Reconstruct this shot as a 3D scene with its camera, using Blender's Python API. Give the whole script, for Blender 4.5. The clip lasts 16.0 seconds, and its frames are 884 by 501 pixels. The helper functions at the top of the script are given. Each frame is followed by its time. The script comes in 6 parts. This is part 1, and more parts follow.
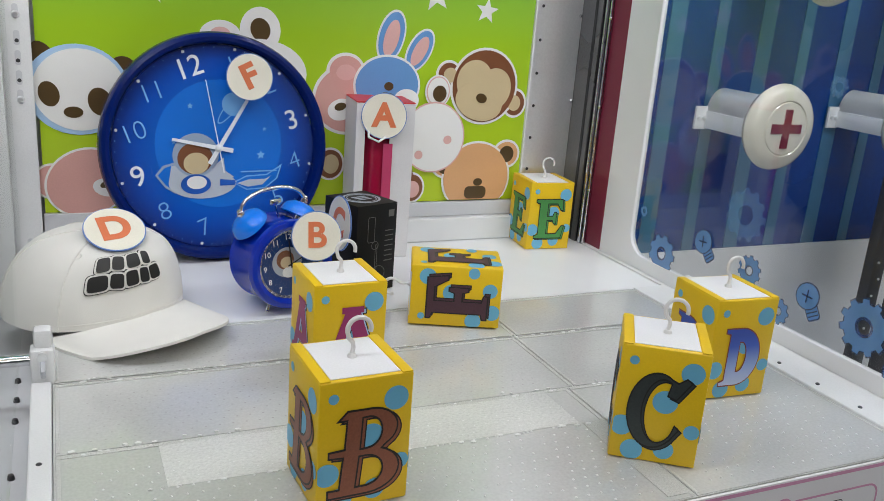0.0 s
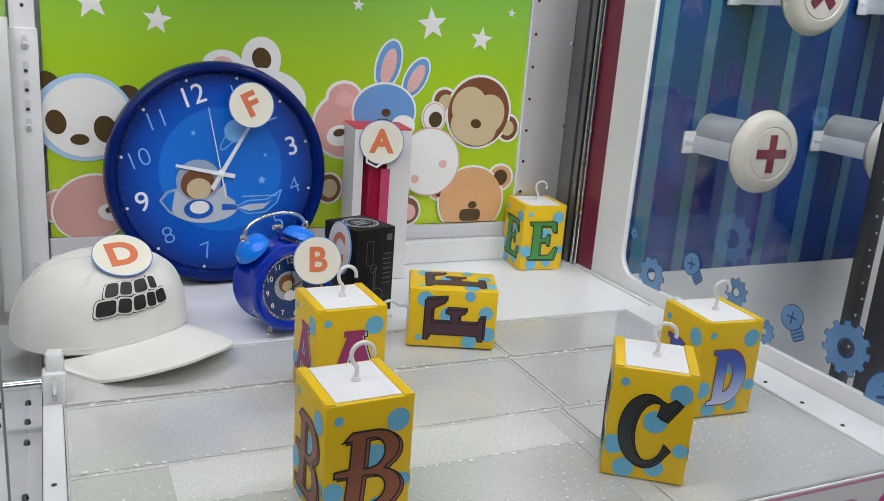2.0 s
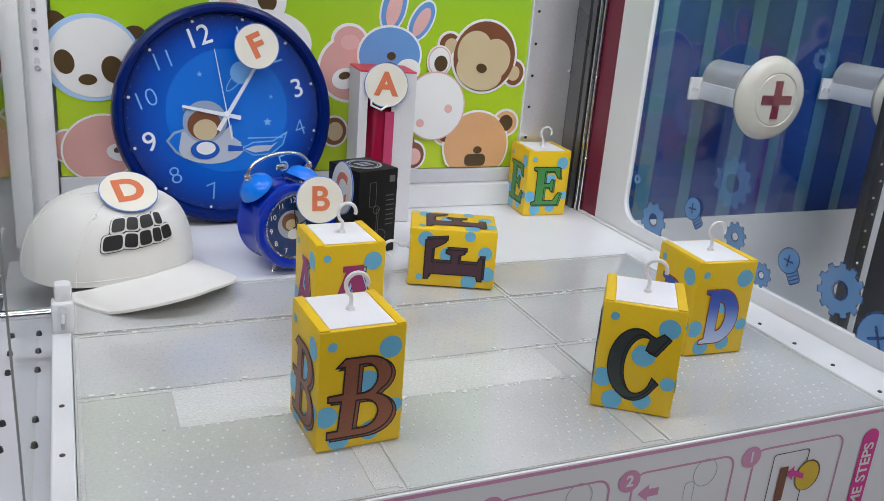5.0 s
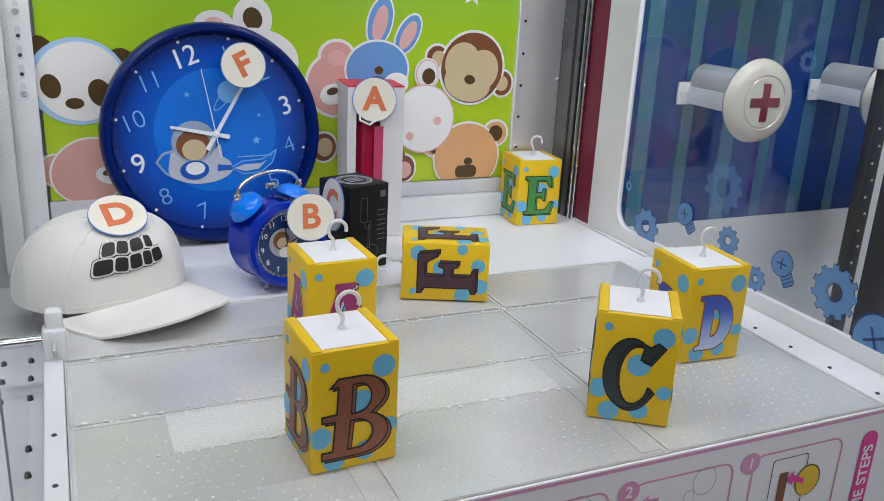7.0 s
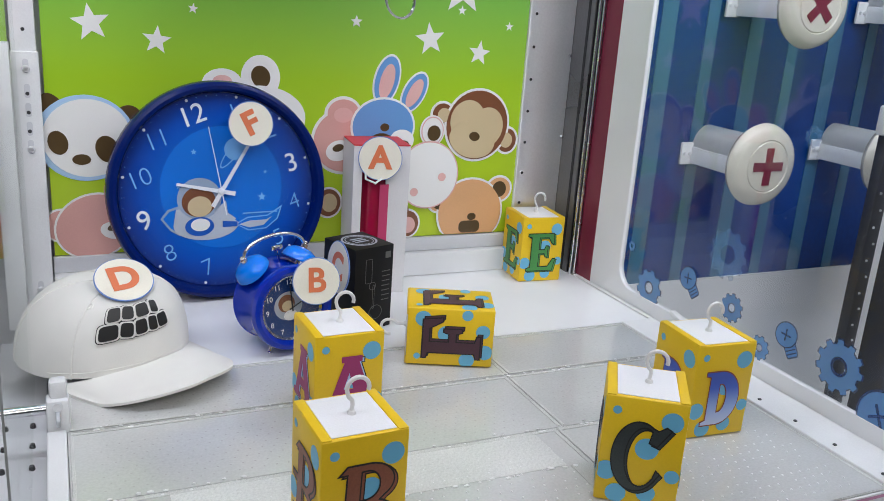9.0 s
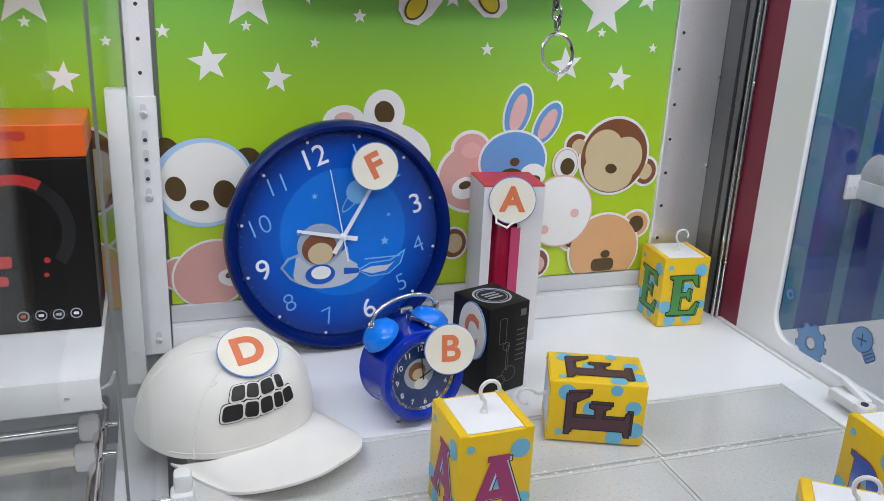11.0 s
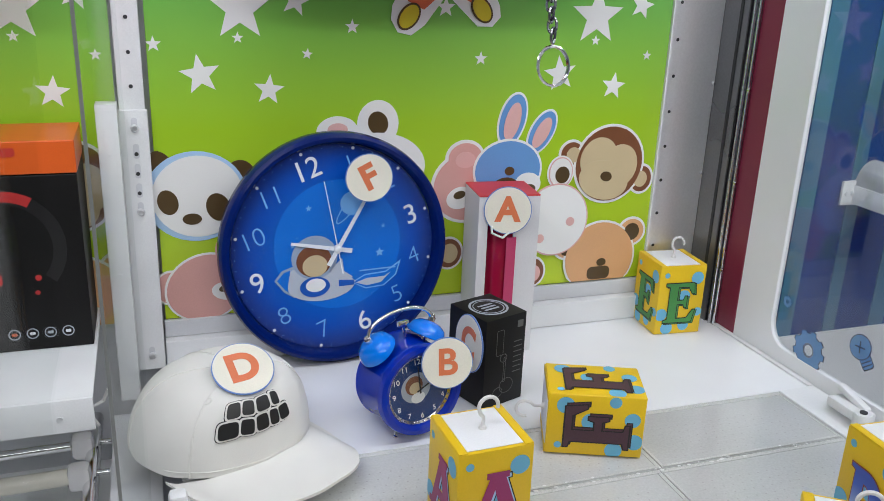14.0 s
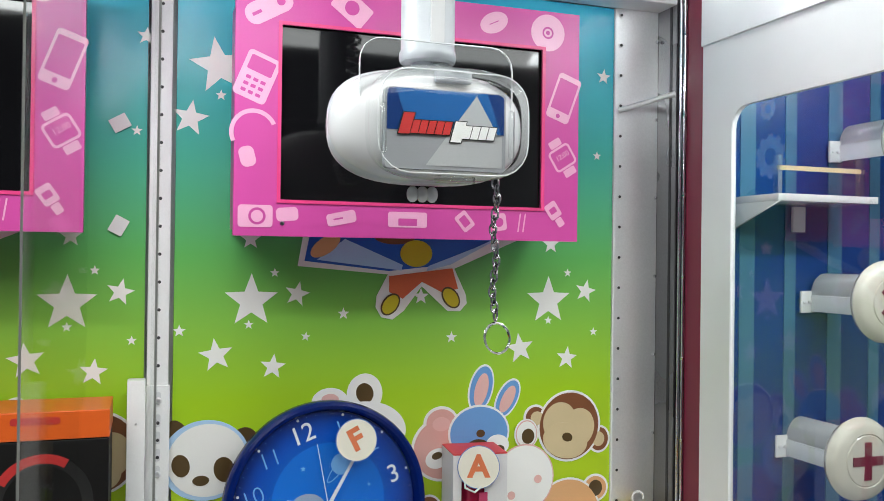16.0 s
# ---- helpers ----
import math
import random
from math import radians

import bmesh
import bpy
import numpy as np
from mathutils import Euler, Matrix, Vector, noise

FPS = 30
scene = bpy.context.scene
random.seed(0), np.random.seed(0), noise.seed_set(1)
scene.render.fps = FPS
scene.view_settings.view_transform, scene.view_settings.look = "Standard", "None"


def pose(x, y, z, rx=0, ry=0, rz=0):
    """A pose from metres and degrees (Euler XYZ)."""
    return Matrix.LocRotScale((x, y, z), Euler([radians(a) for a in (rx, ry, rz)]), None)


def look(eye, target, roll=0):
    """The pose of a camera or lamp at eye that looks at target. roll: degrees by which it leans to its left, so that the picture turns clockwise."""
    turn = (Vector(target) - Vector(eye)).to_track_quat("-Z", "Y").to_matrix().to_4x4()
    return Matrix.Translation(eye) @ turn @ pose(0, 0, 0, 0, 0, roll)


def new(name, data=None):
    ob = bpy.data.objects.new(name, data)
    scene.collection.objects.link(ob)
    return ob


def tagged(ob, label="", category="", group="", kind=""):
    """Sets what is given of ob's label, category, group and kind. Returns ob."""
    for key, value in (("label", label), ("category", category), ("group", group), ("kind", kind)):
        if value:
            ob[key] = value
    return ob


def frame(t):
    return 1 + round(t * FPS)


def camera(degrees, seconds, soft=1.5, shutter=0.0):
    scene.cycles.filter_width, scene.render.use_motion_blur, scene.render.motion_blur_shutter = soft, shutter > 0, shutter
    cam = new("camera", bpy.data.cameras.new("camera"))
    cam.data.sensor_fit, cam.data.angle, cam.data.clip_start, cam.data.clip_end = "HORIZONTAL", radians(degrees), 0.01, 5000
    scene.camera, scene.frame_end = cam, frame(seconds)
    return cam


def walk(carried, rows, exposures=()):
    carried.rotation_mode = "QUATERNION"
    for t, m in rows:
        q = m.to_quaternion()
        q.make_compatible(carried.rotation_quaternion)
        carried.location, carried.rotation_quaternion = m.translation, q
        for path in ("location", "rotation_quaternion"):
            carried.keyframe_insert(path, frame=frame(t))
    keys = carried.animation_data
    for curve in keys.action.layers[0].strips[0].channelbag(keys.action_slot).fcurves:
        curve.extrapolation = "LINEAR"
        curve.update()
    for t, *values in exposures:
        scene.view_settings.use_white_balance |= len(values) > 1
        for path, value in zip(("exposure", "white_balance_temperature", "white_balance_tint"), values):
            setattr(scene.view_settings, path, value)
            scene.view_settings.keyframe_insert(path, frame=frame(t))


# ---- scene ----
cam = camera(54.7, 16.0, 0.8)
PATH = [
    (0, (-0.5358, -1.0762, 0.3386), (0.3819, 0.9029, -0.3203), 4.4),
    (0.5, (-0.5392, -1.0807, 0.3409), (0.3842, 0.8995, -0.3135), 4.2),
    (1, (-0.5438, -1.0819, 0.3443), (0.3865, 0.8972, -0.2998), 4.1),
    (1.5, (-0.5449, -1.0853, 0.3534), (0.3899, 0.8972, -0.2770), 4.1),
    (2, (-0.5518, -1.0967, 0.3557), (0.3876, 0.8869, -0.2645), 4.4),
    (2.5, (-0.5472, -1.1081, 0.3386), (0.3979, 0.8630, -0.3089), 5.2),
    (3, (-0.5472, -1.1172, 0.3363), (0.3944, 0.8413, -0.3557), 5.6),
    (3.5, (-0.5529, -1.1195, 0.3409), (0.3773, 0.8311, -0.3865), 5.6),
    (4, (-0.5495, -1.1195, 0.3420), (0.3671, 0.8345, -0.3922), 5.5),
    (6.5, (-0.5381, -1.1229, 0.3511), (0.3500, 0.8482, -0.3728), 3.2),
    (7, (-0.5369, -1.1183, 0.3500), (0.3659, 0.8493, -0.3637), 3.0),
    (7.5, (-0.5381, -1.1138, 0.3557), (0.3785, 0.8539, -0.3454), 3.3),
    (8, (-0.5369, -1.1138, 0.3545), (0.3853, 0.8527, -0.3386), 3.8),
    (8.5, (-0.5358, -1.1149, 0.3568), (0.3910, 0.8527, -0.3283), 4.0),
    (9, (-0.5461, -1.1001, 0.3922), (0.3773, 0.8801, -0.2588), 4.0),
    (9.5, (-0.5552, -1.0682, 0.4514), (0.3625, 0.9667, -0.0125), 4.0),
    (10, (-0.5677, -1.0534, 0.4731), (0.2246, 1.0636, 0.1721), 3.2),
    (10.2, (-0.5632, -1.0328, 0.4674), (0.1870, 1.0602, -0.0365), 3.2),
    (12.3, (-0.5552, -0.9542, 0.4480), (0.1391, 1.0613, -0.3614), 2.1),
    (12.5, (-0.5540, -0.9530, 0.4492), (0.1436, 1.0682, -0.3409), 2.2),
    (13, (-0.5575, -0.9542, 0.4549), (0.1459, 1.0739, -0.3146), 2.2),
    (13.5, (-0.5552, -0.9587, 0.4560), (0.1516, 1.0750, -0.2941), 2.2),
    (14, (-0.5586, -0.9644, 0.4606), (0.1596, 1.0716, -0.2713), 2.2),
    (14.5, (-0.5597, -0.9758, 0.4742), (0.1676, 1.0773, -0.1995), 2.3),
    (15, (-0.5734, -1.0249, 0.4731), (0.1824, 1.1149, 0.2519), 1.5),
    (15.5, (-0.5825, -1.0967, 0.4720), (0.1573, 1.0591, 0.5472), 0.9),
    (16, (-0.5860, -1.1411, 0.4674), (0.1539, 1.0157, 0.4811), 0.7),
]
# the camera trims its exposure and white balance a little on the way
walk(cam, [(t, look(eye, target, roll)) for t, eye, target, roll in PATH],
     [(0, -0.40, 6500, 10), (1.5, -0.40, 6500, 10), (3, -0.34, 6250, 13), (8.5, -0.38, 6250, 13), (10, -0.27, 6100, 13), (12.3, -0.41, 6400, 11), (13.5, -0.40, 6350, 11), (14.5, -0.33, 6200, 12), (15.5, -0.27, 6600, 6), (16, -0.31, 6600, 6)])

# ---- world and lamps ----
world = bpy.data.worlds.new("hall_light")
scene.world = world
world.use_nodes = True
bg = world.node_tree.nodes["Background"]
bg.inputs[0].default_value = (0.86, 0.92, 1.0, 1)
bg.inputs[1].default_value = 0.48


def area_lamp(name, size, size_y, power, col, m):
    l = bpy.data.lights.new(name, "AREA")
    l.shape, l.size, l.size_y, l.energy, l.color = "RECTANGLE", size, size_y, power, col
    ob = new(name, l)
    ob.matrix_world = m
    return ob


# strip lamps under the cabinet's roof: front header, side headers, and the neighbour's
area_lamp("strip_lamp_front", 0.66, 0.05, 2.0, (0.95, 0.98, 1.0), look((-0.22, -0.60, 0.845), (-0.22, -0.25, 0.1)))
area_lamp("strip_lamp_side", 0.03, 0.45, 1.6, (0.95, 0.98, 1.0), look((0.12, -0.33, 0.852), (-0.2, -0.331, 0.1)))
area_lamp("strip_lamp_side", 0.03, 0.45, 2.0, (0.95, 0.98, 1.0), look((-0.53, -0.33, 0.852), (0.12, -0.331, 0.25)))
area_lamp("strip_lamp_neighbour", 0.6, 0.03, 3.6, (0.9, 0.95, 1.0), look((0.40, -0.60, 0.845), (0.40, -0.13, 0.2)))
area_lamp("strip_lamp_neighbour", 0.4, 0.03, 2.4, (0.95, 0.98, 1.0), look((-0.85, -0.55, 0.845), (-0.8, -0.2, 0.1)))
area_lamp("hall_lamp", 3.0, 1.2, 70, (1.0, 0.97, 0.92), look((-0.4, -2.9, 2.2), (-0.2, -0.6, 0.0)))

# ---- materials ----


def mat(name, col, rough=0.5, metal=0.0, vary=0.08, scale=60.0, bump=0.05, coat=0.0, trans=0.0, spec=0.5, rv=0.05):
    """A surface with a fine grain and broad soft stains, both in metres of the object."""
    m = bpy.data.materials.new(name)
    m.use_nodes = True
    nt = m.node_tree
    p = nt.nodes["Principled BSDF"]
    p.inputs["Roughness"].default_value, p.inputs["Metallic"].default_value = rough, metal
    p.inputs["Specular IOR Level"].default_value = spec
    p.inputs["Coat Weight"].default_value, p.inputs["Coat Roughness"].default_value = coat, 0.08
    p.inputs["Transmission Weight"].default_value = trans
    co = nt.nodes.new("ShaderNodeTexCoord")
    big, fine = nt.nodes.new("ShaderNodeTexNoise"), nt.nodes.new("ShaderNodeTexNoise")
    big.inputs["Scale"].default_value, fine.inputs["Scale"].default_value = scale * 0.2, scale * 12
    fine.inputs["Detail"].default_value = 4
    for n in (big, fine):
        nt.links.new(co.outputs["Object"], n.inputs["Vector"])
    mix = nt.nodes.new("ShaderNodeMath")
    mix.operation = "MULTIPLY_ADD"
    mix.inputs[1].default_value = 0.6
    nt.links.new(big.outputs["Fac"], mix.inputs[0])
    sc = nt.nodes.new("ShaderNodeMath")
    sc.operation = "MULTIPLY"
    sc.inputs[1].default_value = 0.4
    nt.links.new(fine.outputs["Fac"], sc.inputs[0])
    nt.links.new(sc.outputs[0], mix.inputs[2])
    ramp = nt.nodes.new("ShaderNodeValToRGB")
    ramp.color_ramp.elements[0].position, ramp.color_ramp.elements[1].position = 0.3, 0.7
    ramp.color_ramp.elements[0].color = (*[c * (1 - vary) for c in col], 1)
    ramp.color_ramp.elements[1].color = (*[min(1, c * (1 + vary)) for c in col], 1)
    nt.links.new(mix.outputs[0], ramp.inputs[0])
    nt.links.new(ramp.outputs[0], p.inputs["Base Color"])
    rr = nt.nodes.new("ShaderNodeMapRange")
    rr.inputs["To Min"].default_value, rr.inputs["To Max"].default_value = max(0.02, rough - rv), min(1, rough + rv)
    nt.links.new(big.outputs["Fac"], rr.inputs["Value"])
    nt.links.new(rr.outputs[0], p.inputs["Roughness"])
    if bump:
        b = nt.nodes.new("ShaderNodeBump")
        b.inputs["Strength"].default_value, b.inputs["Distance"].default_value = bump, 0.001
        nt.links.new(fine.outputs["Fac"], b.inputs["Height"])
        nt.links.new(b.outputs[0], p.inputs["Normal"])
    return m


def glass_mat(name, tint=(1, 1, 1), gloss=1.0):
    m = bpy.data.materials.new(name)
    m.use_nodes = True
    nt = m.node_tree
    nt.nodes.remove(nt.nodes["Principled BSDF"])
    out = nt.nodes["Material Output"]
    tr, gl, mx, fr = (nt.nodes.new(k) for k in ("ShaderNodeBsdfTransparent", "ShaderNodeBsdfGlossy", "ShaderNodeMixShader", "ShaderNodeFresnel"))
    tr.inputs[0].default_value = (*tint, 1)
    gl.inputs["Roughness"].default_value = 0.03
    fr.inputs[0].default_value = 1.45
    sc = nt.nodes.new("ShaderNodeMath")
    sc.operation = "MULTIPLY"
    sc.inputs[1].default_value = gloss
    nt.links.new(fr.outputs[0], sc.inputs[0])
    nt.links.new(sc.outputs[0], mx.inputs[0])
    nt.links.new(tr.outputs[0], mx.inputs[1])
    nt.links.new(gl.outputs[0], mx.inputs[2])
    nt.links.new(mx.outputs[0], out.inputs[0])
    return m


def ramp_mat(name, stops, axis="Z", lo=0.0, hi=1.0, rough=0.3):
    """A printed sheet whose colour changes along one axis of the world."""
    m = mat(name, (0.5, 0.5, 0.5), rough, bump=0.02)
    nt = m.node_tree
    p = nt.nodes["Principled BSDF"]
    geo, sep, mr, cr = (nt.nodes.new(k) for k in ("ShaderNodeNewGeometry", "ShaderNodeSeparateXYZ", "ShaderNodeMapRange", "ShaderNodeValToRGB"))
    nt.links.new(geo.outputs["Position"], sep.inputs[0])
    mr.inputs["From Min"].default_value, mr.inputs["From Max"].default_value = lo, hi
    nt.links.new(sep.outputs[axis], mr.inputs["Value"])
    nt.links.new(mr.outputs[0], cr.inputs[0])
    els = cr.color_ramp.elements
    while len(els) < len(stops):
        els.new(0.5)
    for e, (pos, col) in zip(els, stops):
        e.position, e.color = pos, (*col, 1)
    nt.links.new(cr.outputs[0], p.inputs["Base Color"])
    return m


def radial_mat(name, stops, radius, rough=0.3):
    """A disc whose colour changes from its centre to its edge."""
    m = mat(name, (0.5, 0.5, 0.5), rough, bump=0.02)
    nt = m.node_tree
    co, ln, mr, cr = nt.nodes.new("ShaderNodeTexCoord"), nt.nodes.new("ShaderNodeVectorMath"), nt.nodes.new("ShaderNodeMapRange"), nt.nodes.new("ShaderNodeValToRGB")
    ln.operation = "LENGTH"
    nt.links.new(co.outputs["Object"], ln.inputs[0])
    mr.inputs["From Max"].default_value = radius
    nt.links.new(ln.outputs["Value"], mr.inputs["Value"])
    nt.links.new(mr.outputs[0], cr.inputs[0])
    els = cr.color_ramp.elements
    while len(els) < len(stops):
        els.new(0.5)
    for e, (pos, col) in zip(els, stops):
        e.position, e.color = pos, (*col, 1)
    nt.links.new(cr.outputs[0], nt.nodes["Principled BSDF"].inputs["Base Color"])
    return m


def glow_mat(name, col, power):
    m = bpy.data.materials.new(name)
    m.use_nodes = True
    p = m.node_tree.nodes["Principled BSDF"]
    p.inputs["Base Color"].default_value = (*col, 1)
    p.inputs["Emission Color"].default_value = (*col, 1)
    p.inputs["Emission Strength"].default_value = power
    return m


WHITE = mat("white_powder_coat", (0.78, 0.79, 0.80), 0.35)
SHELF = mat("white_laminate", (0.82, 0.83, 0.85), 0.3, vary=0.025, rv=0.015)
SILL = mat("pale_grey_enamel", (0.62, 0.63, 0.66), 0.4)
STEEL = mat("brushed_steel", (0.86, 0.87, 0.88), 0.30, 0.78, 0.08, 30, 0.04)
CHROME = mat("chrome", (0.75, 0.75, 0.77), 0.1, 1.0, 0.05)
DARKMETAL = mat("dark_gap", (0.04, 0.04, 0.045), 0.4)
SLIT = mat("rail_slit_grey", (0.05, 0.05, 0.055), 0.35, 0.5)
DARKSTEEL = mat("dark_steel", (0.26, 0.26, 0.27), 0.28, 0.85, 0.12, 30, 0.04)
MAROON = mat("maroon_vinyl", (0.20, 0.022, 0.05), 0.3)
ACRYL = mat("frosted_acrylic", (0.57, 0.58, 0.57), 0.12, vary=0.14, scale=34, bump=0.10, coat=0.7, rv=0.08)
ACRYL_EDGE = mat("acrylic_edge", (0.66, 0.67, 0.65), 0.14, vary=0.22, scale=70, bump=1.0, coat=0.5)
PEBBLED = mat("pebbled_acrylic", (0.70, 0.71, 0.69), 0.14, vary=0.18, scale=30, bump=1.0, coat=0.6)
# for the sealant drops, and for glints painted pale on the front holes
DROP_GLINT = mat("clear_drop_glint", (0.76, 0.77, 0.76), 0.30, vary=0.05, bump=0.0, coat=0.5)
HOLE = mat("hole_shadow", (0.45, 0.45, 0.44), 0.1)
PANEL = ramp_mat("panel_print", [(0.0, (0.50, 0.66, 0.022)), (0.28, (0.36, 0.60, 0.022)), (0.52, (0.13, 0.46, 0.12)), (0.8, (0.04, 0.44, 0.48)), (1.0, (0.04, 0.46, 0.68))], "Z", 0.05, 0.85, 0.22)
PRINT_WHITE = mat("print_white", (0.84, 0.84, 0.82), 0.3, bump=0.0, vary=0.02)
PRINT_BLUE = mat("print_sky_blue", (0.14, 0.33, 0.66), 0.3, bump=0.0)
PRINT_PALEBLUE = mat("print_pale_blue", (0.42, 0.62, 0.85), 0.3, bump=0.0)
PRINT_PINK = mat("print_dusty_pink", (0.68, 0.37, 0.33), 0.3, bump=0.0)
PRINT_BLUSH = mat("print_blush", (0.75, 0.45, 0.42), 0.3, bump=0.0)
PRINT_TAN = mat("print_tan", (0.72, 0.40, 0.19), 0.3, bump=0.0)
PRINT_BROWN = mat("print_brown", (0.21, 0.08, 0.035), 0.3, bump=0.0)
PRINT_OLIVE = mat("print_dark_olive", (0.09, 0.055, 0.02), 0.3, bump=0.0)
PRINT_CREAM = mat("print_cream", (0.62, 0.50, 0.30), 0.3, bump=0.0)
PRINT_ORANGE = mat("print_orange", (0.68, 0.14, 0.05), 0.4, bump=0.0)
PRINT_YELLOW = mat("print_mustard", (0.62, 0.50, 0.02), 0.3, bump=0.0)
PRINT_RED = mat("print_red", (0.55, 0.04, 0.04), 0.3, bump=0.0)
PINKFRAME = mat("pink_board", (0.57, 0.065, 0.32), 0.3)
PINKLINE = mat("hot_pink", (0.72, 0.05, 0.22), 0.3)
PALEPINK = mat("pale_pink_print", (0.78, 0.38, 0.57), 0.3, bump=0.0)
SCREEN = mat("black_screen", (0.005, 0.005, 0.006), 0.05, vary=0.02, bump=0.0, spec=0.2)
YELLOW = mat("yellow_card", (0.80, 0.53, 0.008), 0.42, vary=0.06, scale=50, bump=0.12)
DOT = mat("blue_card_print", (0.15, 0.45, 0.66), 0.42, vary=0.05)
CARDWHITE = mat("white_card", (0.80, 0.80, 0.82), 0.6)
INK = mat("black_ink", (0.012, 0.012, 0.012), 0.45, bump=0.0)
HOOK = mat("white_hook_plastic", (0.74, 0.73, 0.72), 0.3)
NAVYRIM = mat("blue_clock_plastic", (0.001, 0.012, 0.125), 0.22, coat=0.0, spec=0.2, bump=0.0)
# the outer stops paint the raised rim's shade into the dial's blue
SHADED_DIAL = radial_mat("dial_print", [(0.0, (0.003, 0.16, 0.66)), (0.55, (0.002, 0.12, 0.58)), (0.78, (0.002, 0.075, 0.46)), (1.0, (0.001, 0.020, 0.20))], 0.122)
DIALMID = mat("dial_light_blue", (0.002, 0.165, 0.68), 0.4, bump=0.0)
NUM = mat("numeral_white", (0.85, 0.88, 0.92), 0.4, bump=0.0)
NUMBLUE = mat("numeral_pale_blue", (0.20, 0.48, 0.85), 0.4, bump=0.0)
GREY = mat("print_grey", (0.42, 0.46, 0.52), 0.4, bump=0.0)
ALARM = mat("royal_blue_enamel", (0.001, 0.024, 0.38), 0.08, coat=0.35, spec=0.45, bump=0.0)
BELL = mat("bright_blue_enamel", (0.001, 0.19, 0.82), 0.10, coat=0.3, spec=0.4, bump=0.0)
ALARMDIAL = mat("dark_blue_dial", (0.015, 0.045, 0.17), 0.12, bump=0.0)
FABRIC = mat("white_twill", (0.80, 0.79, 0.75), 0.85, vary=0.04, scale=120, bump=0.3, spec=0.2)
BLACKBOX = mat("black_carton", (0.008, 0.0075, 0.0075), 0.5, vary=0.3, spec=0.25)
CARTON = mat("grey_white_carton", (0.70, 0.69, 0.70), 0.5)
REDCARD = mat("red_carton", (0.62, 0.04, 0.045), 0.45)
CRIMSON = mat("crimson_bottle", (0.36, 0.008, 0.045), 0.2, coat=0.4)
MAGENTA = mat("rose_bottle", (0.55, 0.06, 0.16), 0.25)
TAGPAPER = mat("cream_tag_paper", (0.80, 0.77, 0.66), 0.5, bump=0.02)
TAGBLUE = mat("tag_blue_rim", (0.14, 0.25, 0.58), 0.5, bump=0.0)
SHELLWHITE = mat("white_gloss_plastic", (0.64, 0.64, 0.65), 0.14, coat=0.4, bump=0.0, vary=0.02)
SHELLGREY = mat("light_grey_plastic", (0.45, 0.47, 0.5), 0.3)
CLEAREDGE = mat("clear_plastic_edge", (0.70, 0.72, 0.73), 0.15, bump=0.0)
CLEAR = glass_mat("clear_plastic", (0.95, 0.96, 0.96), 0.7)
GLASS = glass_mat("cabinet_glass", (0.975, 0.985, 0.98), 0.10)
GLASSEDGE = mat("glass_edge", (0.36, 0.38, 0.37), 0.2)
BOARDBLUE = mat("blue_board", (0.003, 0.038, 0.21), 0.25, vary=0.35, scale=14)
STICKBLUE = mat("sticker_blue", (0.018, 0.11, 0.50), 0.3, bump=0.0)
BOARDBAND = mat("blue_board_light_band", (0.055, 0.165, 0.29), 0.28, vary=0.2, scale=14)
GEARBLUE = mat("gear_print", (0.20, 0.42, 0.76), 0.35, bump=0.0)
GEARFAINT = mat("thin_gear_print", (0.20, 0.42, 0.76), 0.35, bump=0.0)
GEARLINE = mat("gear_outline", (0.03, 0.09, 0.30), 0.35, bump=0.0)
for film_mat, cover_ in ((GEARBLUE, 0.50), (GEARLINE, 0.5), (GEARFAINT, 0.18)):  # printed on clear film: the board shows through
    film_mat.node_tree.nodes["Principled BSDF"].inputs["Alpha"].default_value = cover_
KNOB = mat("ivory_knob", (0.72, 0.69, 0.60), 0.2, coat=0.3)
ORANGEBOX = mat("orange_carton", (0.75, 0.12, 0.015), 0.35)
HALL = mat("hall_grey", (0.30, 0.30, 0.32), 0.6)
LAMPGLOW = glow_mat("warm_lamp", (1.0, 0.78, 0.45), 6.0)
TUBEGLOW = glow_mat("tube_lamp", (0.95, 0.98, 1.0), 9.0)

# ---- builders ----
FRONT = pose(0, 0, 0, 90, 0, 0)  # a drawing's x, y become the world's x, z; it faces the viewer


def finish(ob, mats, smooth):
    for m in mats if isinstance(mats, (list, tuple)) else [mats]:
        ob.data.materials.append(m)
    if smooth:
        ob.data.polygons.foreach_set("use_smooth", [True] * len(ob.data.polygons))
        ob.data.set_sharp_from_angle(angle=radians(40))
    return ob


def part(name, bm, material, parent=None, label="", smooth=True, m=None):
    me = bpy.data.meshes.new(name)
    bm.to_mesh(me)
    bm.free()
    ob = finish(new(name, me), material, smooth)
    if parent:
        ob.parent = parent
    if m is not None:
        ob.matrix_basis = m
    return tagged(ob, label)


def empty(name, m, label, category, group=""):
    ob = new(name)
    ob.matrix_basis = m
    ob.empty_display_size = 0.02
    return tagged(ob, label, category, group)


def box(size, at=(0, 0, 0), bevel=0.0, bm=None, turn=None):
    bm = bm or bmesh.new()
    m = Matrix.Translation(at) @ (turn or Matrix()) @ Matrix.Diagonal((*size, 1))
    vs = bmesh.ops.create_cube(bm, size=1, matrix=m)["verts"]
    if bevel:
        es = list({e for v in vs for e in v.link_edges})
        bmesh.ops.bevel(bm, geom=es, offset=bevel, segments=2, affect="EDGES", profile=0.5)
    return bm


def span(x0, x1, y0, y1, z0, z1, bevel=0.0, bm=None):
    return box((x1 - x0, y1 - y0, z1 - z0), ((x0 + x1) / 2, (y0 + y1) / 2, (z0 + z1) / 2), bevel, bm)


